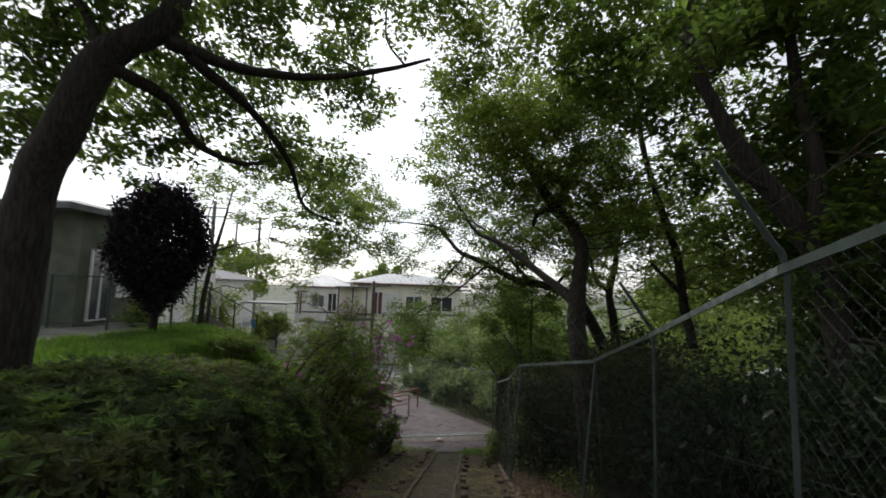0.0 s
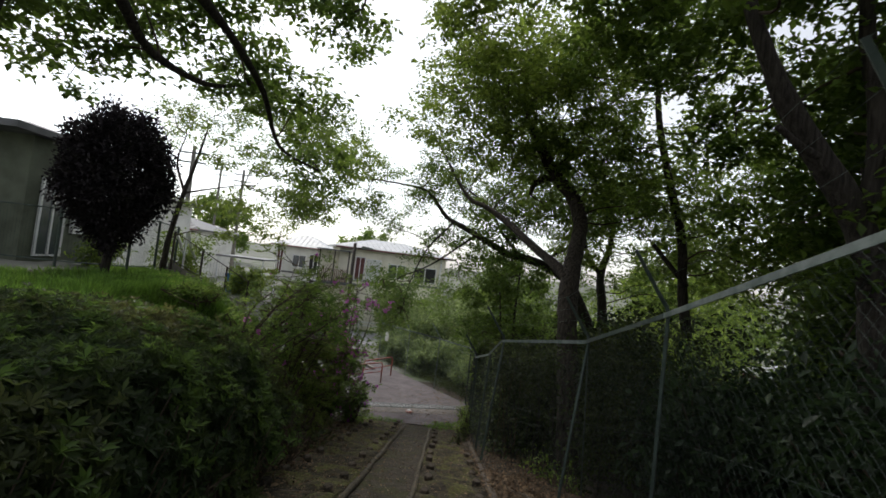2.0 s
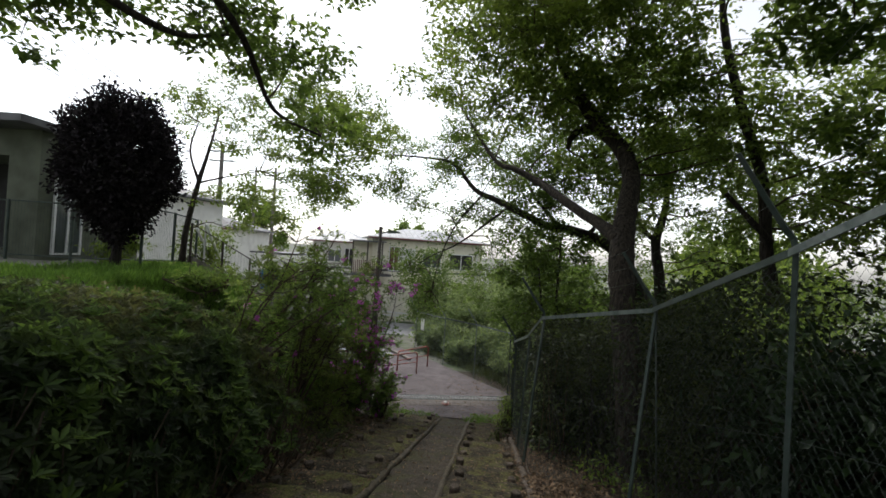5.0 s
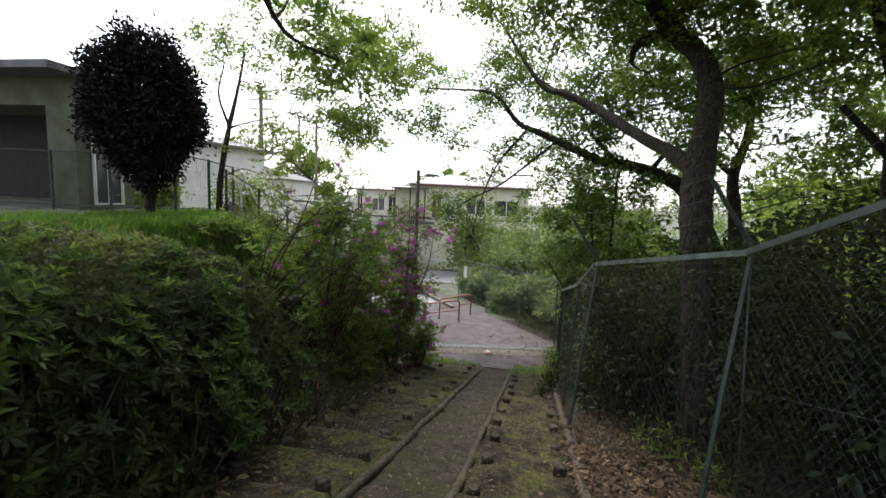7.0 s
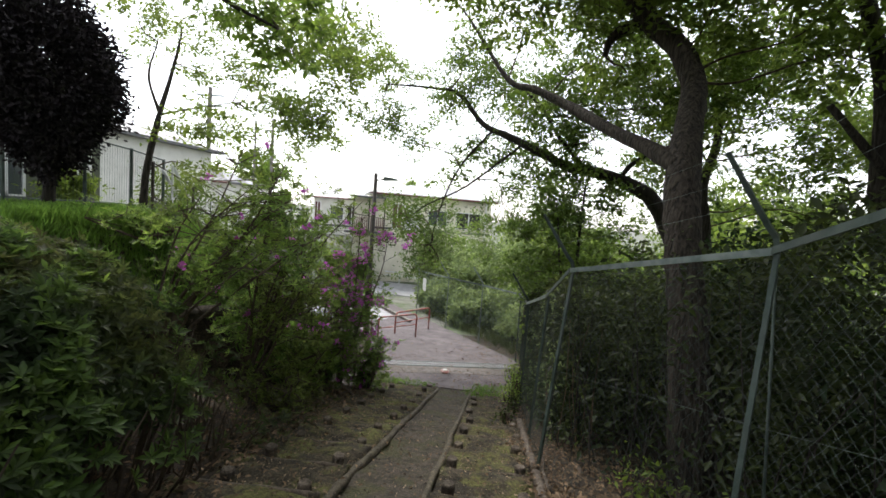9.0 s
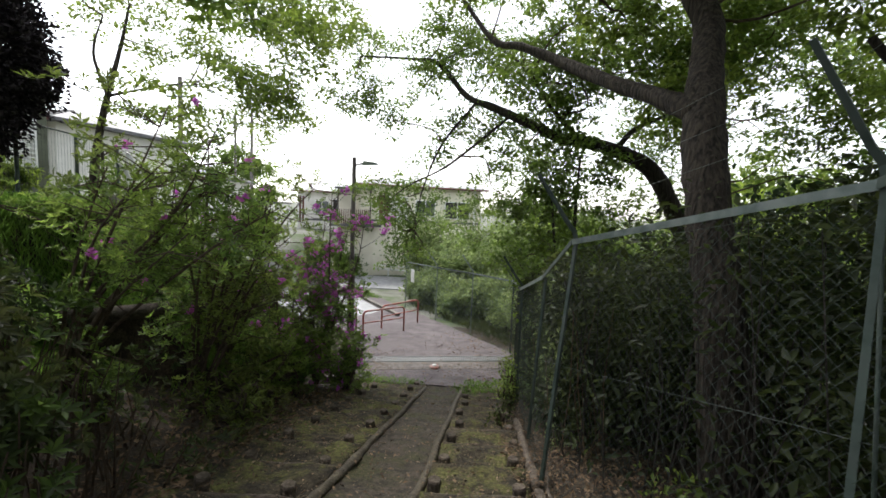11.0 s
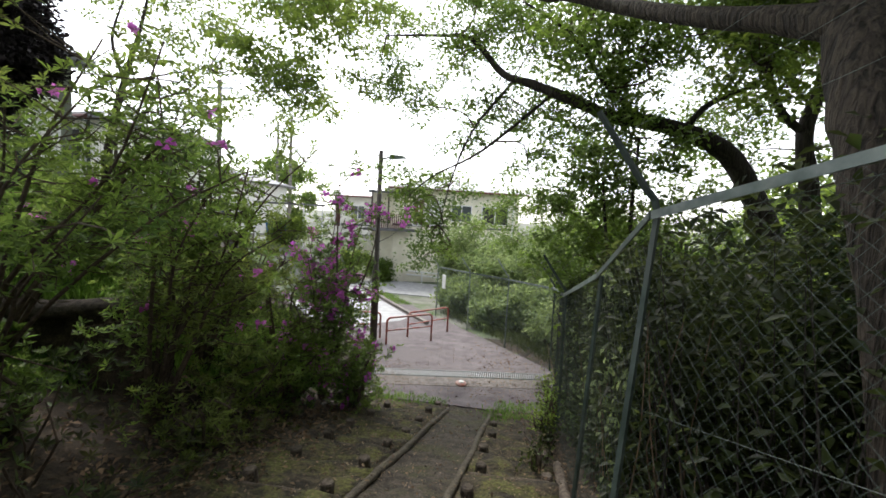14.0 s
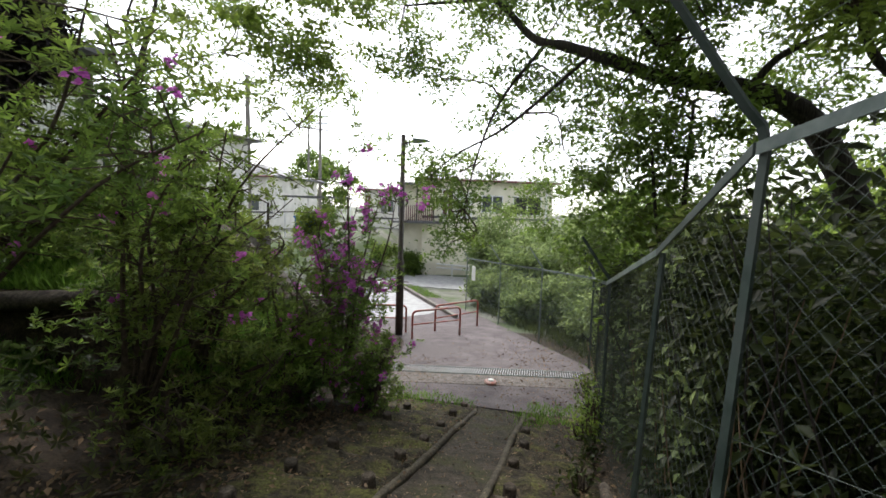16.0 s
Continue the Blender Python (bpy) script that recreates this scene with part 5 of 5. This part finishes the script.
# ---- grass and litter ----
def tufts(name, label, xy, spread, blades, height, seed, mat=GRASS):
    r = np.random.default_rng(seed)
    pts = []
    for x, y in xy:
        q = np.stack([r.normal(x, spread, blades), r.normal(y, spread, blades)], -1)
        pts.append(q)
    q = np.concatenate(pts)
    z = ground_z(q[:, 0], q[:, 1])
    n = len(q)
    way = unit(np.stack([r.normal(0, 0.45, n), r.normal(0, 0.45, n), np.ones(n)], -1))
    ob = new(name, leaf_mesh(name, np.column_stack([q, z]), way, unit(r.normal(size=(n, 3))), height * r.uniform(0.5, 1.3, n), height * 0.09, mat))
    return tagged(ob, label, "grass", kind="stuff")


r0 = np.random.default_rng(5)
bank_xy = [(r0.uniform(-8.5, -3.0), r0.uniform(5, 13.5)) for _ in range(340)]
bank_xy = [q for q in bank_xy if q[0] < -4.3 or q[1] > 10.4]
bank_xy += [(r0.uniform(-6.8, -2.7), r0.uniform(10.3, 14.2)) for _ in range(330)]
bank_xy += [(r0.uniform(-6.5, -4.0), r0.uniform(8.6, 10.4)) for _ in range(110)]
tufts("grass", "bright green grass on the upper bank", bank_xy, 0.22, 75, 0.2, 81)
tufts("grass", "low weeds at the foot of the stairs", [(-1.15, 13.4), (-0.75, 13.7), (-1.5, 13.9), (0.95, 13.3), (1.1, 13.8), (1.3, 13.0), (1.45, 13.9), (-0.3, 13.5), (0.85, 12.6), (-1.3, 13.2), (-1.0, 13.6), (-0.85, 13.1), (0.9, 13.7), (1.2, 13.5), (1.0, 12.9), (0.75, 13.1), (-0.5, 13.2)], 0.12, 60, 0.12, 82)
tufts("grass", "weeds along the kerb of the far fence", [(2.0 - 0.62 * k * 0.6, 16.8 + k * 0.6) for k in range(12)], 0.1, 7, 0.1, 83)


tufts("grass", "yellow green verge between kerb and fence", [(-2.2 - 0.6 * (v - 21.9) + u, v) for v in np.linspace(25.5, 29.0, 14) for u in (0.3, 0.7)], 0.15, 60, 0.12, 84)


def litter():
    r = np.random.default_rng(91)
    n = 15000
    side = r.uniform(0, 1, n)
    x = np.where(side < 0.5, r.uniform(1.15, 2.7, n), np.where(side < 0.75, r.normal(-1.6, 0.35, n), r.uniform(-1.4, 1.2, n)))
    y = np.where(side < 0.28, r.uniform(4.5, 9.5, n), r.uniform(-1, 16, n))
    keep = (side < 0.75) | (r.uniform(size=n) < 0.4)
    x, y = x[keep], y[keep]
    n = len(x)
    p = np.column_stack([x, y, ground_z(x, y) + r.uniform(0.04, 0.075, n)])
    way = unit(np.column_stack([r.normal(size=n), r.normal(size=n), r.normal(0, 0.25, n) - 0.1]))
    up = unit(r.normal(0, 0.3, (n, 3)) + np.array([0, 0, 1]))
    ln = r.uniform(0.02, 0.06, n)
    q = 4800
    bx = np.concatenate([r.uniform(1.25, 2.2, 1600), r.uniform(-3.3, -1.3, 2600), r.normal(1.2, 0.9, 600)])
    by = np.concatenate([r.uniform(4.0, 7.6, 1600), r.uniform(4.0, 12.0, 2600), r.uniform(14.0, 19.0, 600)])
    p = np.concatenate([p, np.column_stack([bx, by, np.where(by > 14, path_z(by) + 0.02, ground_z(bx, by) + r.uniform(0.03, 0.08, q))])])
    way = np.concatenate([way, unit(np.column_stack([r.normal(size=q), r.normal(size=q), r.normal(0, 0.35, q)]))])
    up = np.concatenate([up, unit(r.normal(0, 0.4, (q, 3)) + np.array([0, 0, 1]))])
    ln = np.concatenate([ln, r.uniform(0.04, 0.09, q)])
    tagged(new("leaf_litter", leaf_mesh("leaf_litter", p, way, up, ln, ln * 0.5, LEAF_DEAD)), "scattered brown dead leaves on the soil and steps", "leaf litter", kind="stuff")


litter()
tufts("grass", "rough weeds pressed against the far fence", [(2.5 - 0.6 * k * 0.4 + u, 16.9 + k * 0.42) for k in range(17) for u in (0.05, 0.4, 0.8)], 0.2, 40, 0.3, 85, LEAF_BAMBOO)


def crumbs():
    """Small bits of bark, grit and leaf that lie on the treads, the ramp and the asphalt."""
    r = np.random.default_rng(93)
    n = 42000
    y = np.where(r.uniform(size=n) < 0.8, r.uniform(-1, 13.4, n), r.uniform(13.4, 18, n))
    x = r.uniform(-1.75, 1.3, n) + 0.04 * y
    tooth = ((y + np.where(x < 0.04 * y - 0.4, 1.2, 0.9)) / 0.68) % 1.0
    on_ramp = (x > ramp_left(y)) & (x < ramp_right(y)) | (y > 13.4)
    keep = ~on_ramp | (r.uniform(size=n) < 0.45)
    z = path_z(y) + np.where(on_ramp, 0.0, 0.09 * (tooth - 0.5)) + r.uniform(0.0, 0.03, n)
    p = np.column_stack([x, y, z])[keep]
    n = len(p)
    way = unit(np.column_stack([r.normal(size=n), r.normal(size=n), r.normal(0, 0.2, n) - 0.2]))
    up = unit(r.normal(0, 0.35, (n, 3)) + np.array([0, 0, 1]))
    ln = 0.008 + 0.034 * r.uniform(0, 1, n) ** 2.5
    tagged(new("soil_crumbs", leaf_mesh("soil_crumbs", p, way, up, ln, ln * 0.5, CRUMB)), "small brown bits of bark, leaf and grit on the earth", "soil crumbs", kind="stuff")


crumbs()


# ---- terrace: building, mesh fence, handrail ----
def terrace_house():
    b = thing("terrace_house", "low grey green house with dark porch beside the terrace", "house", at=(-10.8, 12.4, -0.3))
    for x0, x1, y0, y1, z0, z1, name in ((-9, -0.9, 1.6, 1.8, -0.6, 3.45, "porch_back_wall"), (-0.87, 0, 0, 3.4, -0.6, 3.45, "side_wall"), (-9, -0.873, 0, 1.597, 2.75, 3.45, "porch_beam"), (-9, -0.873, 0.05, 1.597, -0.6, 0.25, "porch_floor"), (-9, -0.873, 3.2, 3.4, -0.6, 3.45, "back_wall")):
        s = Shape()
        s.box(x0, x1, y0, y1, z0, z1)
        # The recessed back wall is near-black: porch shade put into its colour.
        part(name, s, RECESS_SHADE if name == "porch_back_wall" else WALL_GREEN, b)
    s = Shape()
    s.add([(-9.8, -0.8, 3.46), (0.3, -0.8, 3.46), (0.3, 3.8, 3.46), (-9.8, 3.8, 3.46), (-9.8, -0.8, 3.64), (0.3, -0.8, 3.64), (0.3, 3.8, 3.64), (-9.8, 3.8, 3.64), (-8, 1.5, 4.1), (-1.6, 1.5, 4.1)],
          [(3, 2, 1, 0), (0, 1, 5, 4), (1, 2, 6, 5), (2, 3, 7, 6), (3, 0, 4, 7), (4, 5, 9, 8), (6, 7, 8, 9), (5, 6, 9), (7, 4, 8)])
    part("roof", s, ROOF_DARK, b)
    for i, (y0, w0, z0, h0) in enumerate(((0.4, 0.8, 0.2, 2.2), (1.5, 1.5, 0.9, 1.5))):
        w = new("window")
        w.parent = b
        w.matrix_basis = pose(0.003, y0, z0)
        s = Shape()
        for y in (0, w0 / 2, w0):
            s.box(0, 0.06, y, y + 0.06, 0, h0)
        for z in (0, h0 - 0.05):
            s.box(0, 0.06, 0.06, w0, z, z + 0.05)
        part("window_frame", s, WHITE_METAL, w)
        s = Shape()
        s.box(0.01, 0.02, 0.05, w0, 0.05, h0 - 0.05)
        part("pane", s, GLASS if i == 0 else PAPER, w)
        if i:
            s = Shape()
            for z in np.arange(0.1, h0 - 0.1, 0.12):
                s.box(0.03, 0.055, 0.06, w0, z, z + 0.05)
            tagged(part("louvre", s, WHITE_METAL, w), kind="stuff")


terrace_house()


def panel_fence(name, label, pts, height, spacing=0.08, mat=FENCE_GREEN):
    b = thing(name, label, "fence")
    for i in range(len(pts) - 1):
        a, c = np.array(pts[i], float), np.array(pts[i + 1], float)
        s = Shape()
        s.tube([a - np.array([0, 0, 0.2]), a + np.array([0, 0, height])], 0.035, 8)
        part("post", s, mat, b)
        s = Shape()
        for h in (0.1, height - 0.03):
            s.tube([a + np.array([0, 0, h]), c + np.array([0, 0, h])], 0.018, 6)
        n = max(2, int(np.linalg.norm(c - a) / spacing))
        for k in range(1, n):
            q = a + (c - a) * k / n
            s.tube([q + np.array([0, 0, 0.1]), q + np.array([0, 0, height - 0.03])], 0.0032, 4, False)
        tagged(part("panel", s, mat, b), kind="stuff")
    s = Shape()
    s.tube([c - np.array([0, 0, 0.2]), c + np.array([0, 0, height])], 0.035, 8)
    part("post", s, mat, b)


panel_fence("mesh_fence", "dark green vertical wire fence along the terrace edge", [(-13.0, 12.0, -0.2), (-11.3, 12.15, -0.2), (-9.7, 12.3, -0.2), (-7.95, 12.45, -0.15), (-8.15, 13.9, -0.2), (-8.4, 15.3, -0.3)], 1.5)
panel_fence("stair_rail", "dark railing falling beside the far steps", [(-7.9, 14.3, 0.05), (-7.5, 15.3, -0.47), (-7.1, 16.3, -0.99), (-6.7, 17.3, -1.5)], 1.0, 0.12, POLE_DARK)


def stair_wall():
    s = Shape()
    for (x0, y0, z0), (x1, y1, z1) in (((-7.9, 14.3, 0.05), (-7.1, 16.3, -0.99)), ((-7.1, 16.3, -0.99), (-6.7, 17.3, -1.5))):
        v = [(x + w, y, z) for x, y, top in ((x0, y0, z0), (x1, y1, z1)) for w, z in ((-0.09, -3.4), (0.09, -3.4), (0.09, top), (-0.09, top))]
        s.add(v, [(0, 1, 2, 3), (7, 6, 5, 4), (1, 5, 6, 2), (4, 0, 3, 7), (2, 6, 7, 3)])
    structure("stair_wall", s, CONCRETE, "grey concrete flank wall below the stair railing")


stair_wall()


def utility_pole(x, y, z0, z1, lean=0.0):
    b = thing("utility_pole", "grey concrete utility pole with crossarms above the houses", "utility pole", "utility poles", (x, y, z0))
    s = Shape()
    s.tube([(0, 0, -0.5), (lean, 0, z1 - z0)], [0.17, 0.11], 10)
    part("pole", s, CONCRETE, b)
    for h in (0.5, 1.1):
        s = Shape()
        s.box(-0.8, 0.8, -0.05, 0.05, z1 - z0 - h, z1 - z0 - h + 0.08)
        part("crossarm", s, GALVANISED, b)


utility_pole(-17.8, 40.0, -3.0, 7.4)
utility_pole(-15.6, 28.0, -2.0, 6.6)
utility_pole(-26.0, 52.0, -3.0, 9.5)


def overhead_wire():
    b = thing("overhead_wire", "thin black overhead wires between the utility poles", "wire")
    for dx, dz in ((-0.7, -0.4), (0.7, -0.4), (-0.7, -1.0), (0.7, -1.0)):
        for p, q in (((-15.6, 28.0, 6.6), (-17.8, 40.0, 7.4)), ((-17.8, 40.0, 7.4), (-26.0, 52.0, 9.5)), ((-15.6, 28.0, 6.6), (-13.0, 12.0, 7.5))):
            s = Shape()
            p, q = np.array(p) + (dx, 0, dz), np.array(q) + (dx, 0, dz)
            s.tube([p + (q - p) * u - np.array([0, 0, 1.6 * u * (1 - u)]) for u in np.linspace(0, 1, 7)], 0.012, 4, False)
            part("strand", s, POLE_DARK, b)


overhead_wire()


def carport():
    b = thing("carport", "low grey metal carport with a flat roof beside the street", "carport", at=(-11.6, 28.8, -2.35))
    s = Shape()
    s.box(-1.5, 1.5, -1.3, 1.3, 2.2, 2.3)
    part("roof", s, ROOF_DARK, b)
    for x in (-1.4, 1.4):
        for y in (-1.2, 1.2):
            s = Shape()
            s.tube([(x, y, -0.1), (x, y, 2.2)], 0.04, 8)
            part("post", s, WHITE_METAL, b)
    c = thing("storage_bin", "blue plastic storage bin under the carport", "bin", at=(-11.9, 27.9, -2.35))
    s = Shape()
    s.add([(-0.4, -0.3, 0), (0.4, -0.3, 0), (0.4, 0.3, 0), (-0.4, 0.3, 0), (-0.46, -0.36, 1.1), (0.46, -0.36, 1.1), (0.46, 0.36, 1.1), (-0.46, 0.36, 1.1)], [(3, 2, 1, 0), (0, 1, 5, 4), (1, 2, 6, 5), (2, 3, 7, 6), (3, 0, 4, 7)])
    part("tub", s, BLUE_PLASTIC, c)
    s = Shape()
    s.box(-0.5, 0.5, -0.4, 0.4, 1.1, 1.18)
    part("lid", s, BLUE_PLASTIC, c)


carport()


def white_handrail():
    b = thing("handrail", "white double handrail leading down from the terrace", "handrail")
    for dx in (0, -0.3):
        s = Shape()
        s.tube([(-8.05 + dx, 15.2, 1.05 + dx / 2), (-8.23 + dx, 16.2, 0.15 + dx / 3), (-8.4 + dx, 17.2, -0.75)], 0.045, 8)
        part("rail", s, WHITE_METAL, b, smooth=True)
    for y, z in ((15.2, 1.05), (17.2, -0.75)):
        s = Shape()
        x = -8.05 - (y - 15.2) * 0.175
        s.tube([(x, y, float(ground_z(x, y)) - 0.1), (x, y, z)], 0.03, 8)
        part("post", s, WHITE_METAL, b)


white_handrail()


# ---- far houses ----
def house(name, label, x, y, turn, w, d, z0, z1, roof_h, wall, roof, openings, eave=0.5, lower=None):
    b = thing(name, label, "house", at=(x, y, z0), turn=turn)
    h = z1 - z0
    s = Shape()
    s.box(-w / 2, w / 2, -d / 2, d / 2, -1.0, h)
    part("wall", s, wall, b)
    s = Shape()
    W, D = w / 2 + eave, d / 2 + eave
    R = max(0.1, w / 2 - d / 2)
    s.add([(-W, -D, h), (W, -D, h), (W, D, h), (-W, D, h), (-W, -D, h + 0.12), (W, -D, h + 0.12), (W, D, h + 0.12), (-W, D, h + 0.12), (-R, 0, h + roof_h), (R, 0, h + roof_h)],
          [(3, 2, 1, 0), (0, 1, 5, 4), (1, 2, 6, 5), (2, 3, 7, 6), (3, 0, 4, 7), (4, 5, 9, 8), (6, 7, 8, 9), (5, 6, 9), (7, 4, 8)])
    part("roof", s, roof, b)
    s = Shape()
    n = int(2 * W / 0.45)
    for k in range(n + 1):
        u = -W + 2 * W * k / n
        top = min(max(u, -R), R)
        f = 1.0 if abs(u) <= R else (W - abs(u)) / (W - R)
        s.tube([(u, -D, h + 0.14), (u, -D + D * f, h + 0.14 + (roof_h - 0.12) * f)], 0.03, 4, False)
    tagged(part("tile_rows", s, roof, b), kind="stuff")
    # Eaves line whose dark brown also paints the shadow under the eave.
    s = Shape()
    s.tube([(-W + 0.1, -D - 0.06, h + 0.02), (W - 0.1, -D - 0.06, h + 0.02)], 0.07, 6)
    part("gutter", s, DARK_WOOD, b, "brown eaves gutter with under-eave shadow in its colour")
    s = Shape()
    s.box(-w / 2 - 0.03, w / 2 + 0.03, -d / 2 - 0.06, -d / 2 - 0.004, h - 2.55, h - 2.4)
    part("wall_band", s, ROOF_DARK, b, "dark band between the storeys")
    s = Shape()
    s.box(w / 2 - 0.5, w / 2 - 0.4, -d / 2 - 0.11, -d / 2 - 0.004, -1.0, h)
    part("downpipe", s, WHITE_METAL, b, "pale downpipe")
    for ox, oz, ow, oh, mat in openings:
        win = new("window")
        win.parent = b
        win.matrix_basis = pose(ox, -d / 2 - 0.003, oz)
        s = Shape()
        for q in (0, ow / 2 - 0.03, ow - 0.06):
            s.box(q, q + 0.06, -0.08, 0, 0, oh)
        for q in (0, oh - 0.06):
            s.box(0.06, ow - 0.06, -0.08, 0, q, q + 0.06)
        part("window_frame", s, WHITE_METAL, win)
        s = Shape()
        s.box(0.03, ow - 0.03, -0.03, -0.005, 0.03, oh - 0.03)
        part("pane", s, mat, win)
    return b


house("two_storey_house", "cream two storey house with grey tiled hip roof", -3.6, 38.5, 18, 9.0, 6.0, -5.0, 1.4, 1.0, WALL_CREAM, ROOF_GREY,
      ((-3.2, 3.9, 0.8, 1.9, DARK_WOOD), (-2.3, 3.9, 1.2, 1.8, PAPER), (-0.5, 4.3, 1.5, 1.2, GLASS), (1.7, 4.2, 2.0, 1.3, RECESS_SHADE), (0.9, 0.6, 2.4, 1.6, GLASS)))
def balcony():
    b = thing("balcony_rail", "dark red brown slatted balcony rail on the cream house", "railing", at=(-8.5, 34.0, -1.35), turn=18)
    s = Shape()
    s.box(-0.5, 3.0, -1.3, 0.35, -0.16, 0)
    part("floor_slab", s, ROOF_DARK, b)
    s = Shape()
    s.box(0.1, 2.3, 0.1, 0.3, 0, 2.4)
    part("back_wall", s, WALL_CREAM, b)
    s = Shape()
    s.box(0.1, 2.3, 0.1, 0.3, -3.6, -0.16)
    part("ground_floor_wall", s, WALL_CREAM, b)
    for x in (0, 1.1, 2.2):
        s = Shape()
        s.box(x, x + 0.1, -0.9, -0.82, 0, 2.4)
        part("post", s, POLE_DARK, b)
    s = Shape()
    for x in np.arange(0.15, 2.2, 0.14):
        s.box(x, x + 0.06, -0.88, -0.85, 0, 1.0)
    tagged(part("slats", s, DARK_WOOD, b), kind="stuff")
    s = Shape()
    s.box(-0.2, 2.5, -1.1, 0.35, 2.4, 2.5)
    part("canopy", s, ROOF_DARK, b)


balcony()
house("low_house", "low white house with pale hip roof and dark doorway", -12.3, 44.0, 0, 4.6, 4.0, -5.0, 0.95, 1.3, WALL_WHITE, ROOF_GREY,
      ((-2.2, 3.2, 0.6, 2.4, DARK_WOOD), (-0.7, 4.0, 1.3, 1.2, GLASS), (0.9, 3.6, 0.9, 1.8, RECESS_SHADE)))
house("white_house", "white plastered house across the street", -21.0, 36.0, 0, 7.0, 6.0, -4.5, 1.3, 1.2, WALL_WHITE, ROOF_DARK,
      ((-2.4, 0.6, 1.6, 1.6, GLASS), (0.7, 0.6, 1.9, 1.8, RECESS_SHADE), (-2.2, 3.4, 1.8, 1.2, GLASS), (0.9, 3.4, 1.6, 1.2, GLASS)))
house("pale_apartment_house", "pale flat fronted house with balconies beside the terrace", -17.5, 23.5, -8, 6.0, 6.0, -2.2, 2.6, 1.1, WALL_WHITE, ROOF_DARK,
      ((-3.0, 0.5, 1.8, 1.8, GLASS), (0.6, 0.5, 1.8, 1.8, GLASS), (-3.0, 3.2, 1.8, 1.3, GLASS), (0.6, 3.2, 1.8, 1.3, RECESS_SHADE)))
house("white_house", "white low building glimpsed below through the fence", 17.0, 8.0, -60, 16.0, 6.0, -6.5, -1.2, 1.0, WALL_WHITE, ROOF_GREY,
      ((-6.0, 1.0, 2.0, 1.6, GLASS), (-2.0, 1.0, 2.0, 1.6, GLASS), (2.0, 1.0, 2.0, 1.6, GLASS)))


def lane():
    ys = np.linspace(18.6, 30.6, 14)
    edge = lambda v: -2.5 - 0.6 * (v - 21.9) if v > 21.9 else -2.5 - 0.7 * (21.9 - v)
    s = Shape()
    rows = []
    for v in ys:
        z = float(path_z(np.array(v))) + 0.016
        rows += [(-8.7, v, z), (edge(v) - 0.1, v, z)]
    s.add(rows, [(2 * i, 2 * i + 1, 2 * i + 3, 2 * i + 2) for i in range(13)])
    structure("lane", s, PALE_ROAD, "grey asphalt lane leading away beyond the barriers")
    s = Shape()
    line = [(-2.5 - 0.6 * (v - 21.9), v, float(path_z(np.array(v))) + 0.03) for v in np.linspace(21.0, 30.6, 12)]
    w = Shape()
    for i in range(11):
        a, c = np.array(line[i]), np.array(line[i + 1]) * 0.995 + np.array(line[i]) * 0.005
        n = np.array([0.86, 0.51, 0]) * 0.15
        up = np.array([0, 0, 0.1])
        s.add([a, c, c + n, a + n, a + up, c + up, c + n + up, a + n + up], [(4, 7, 6, 5), (0, 4, 5, 1), (3, 2, 6, 7), (0, 3, 7, 4), (1, 5, 6, 2)])
    structure("kerb", s, CONCRETE, "pale concrete kerb along the lane")
    b = thing("guard_rail", "low white guard rail beyond the cross street", "guard rail", at=(0, 0, float(path_z(np.array(31)))))
    for i in range(5):
        p = Shape()
        p.tube([(-9.6 + i * 1.6, 35.3 - i * 0.3, -0.2), (-9.6 + i * 1.6, 35.3 - i * 0.3, 0.75)], 0.05, 6)
        part("post", p, WHITE_METAL, b)
    for h in (0.45, 0.7):
        p = Shape()
        p.tube([(-9.6, 35.3, h), (-3.2, 34.1, h)], 0.05, 6)
        part("rail", p, WHITE_METAL, b)


sign = thing("sign_plate", "small white blank sign hung on the far fence", "sign", at=(-1.55, 22.68, -2.95), turn=-59)
sg = Shape()
sg.box(-0.17, 0.17, -0.03, -0.015, -0.28, 0.28)
part("plate", sg, PAPER, sign)

lane()


def street():
    s = Shape()
    z = float(path_z(np.array(31))) + 0.02
    s.add([(-60, 31.2, z), (14, 29.0, z), (14, 33.0, z - .05), (-60, 37.5, z - .05), (-60, 31.2, z - .2), (14, 29.0, z - .2), (14, 33.0, z - .25), (-60, 37.5, z - .25)], [(0, 1, 2, 3), (0, 4, 5, 1), (3, 2, 6, 7)])
    structure("road", s, PALE_ROAD, "pale cross street beyond the path")


for x, y, sz, mat in ((-30, 60, 9, LEAF_OAK), (-10, 70, 8, LEAF_OAK), (12, 60, 9, LEAF_OAK), (30, 50, 12, LEAF_FRESH), (22, 35, 9, LEAF_FRESH), (-45, 50, 8, LEAF_OAK), (45, 30, 12, LEAF_OAK), (26, 20, 9, LEAF_OAK)):
    scrub("far_tree", "broad green tree beyond the houses", (x, y), (sz * 0.6, sz * 0.6, sz), 5000, 0.6, mat, int(500 + x), "tree", "far trees")
street()
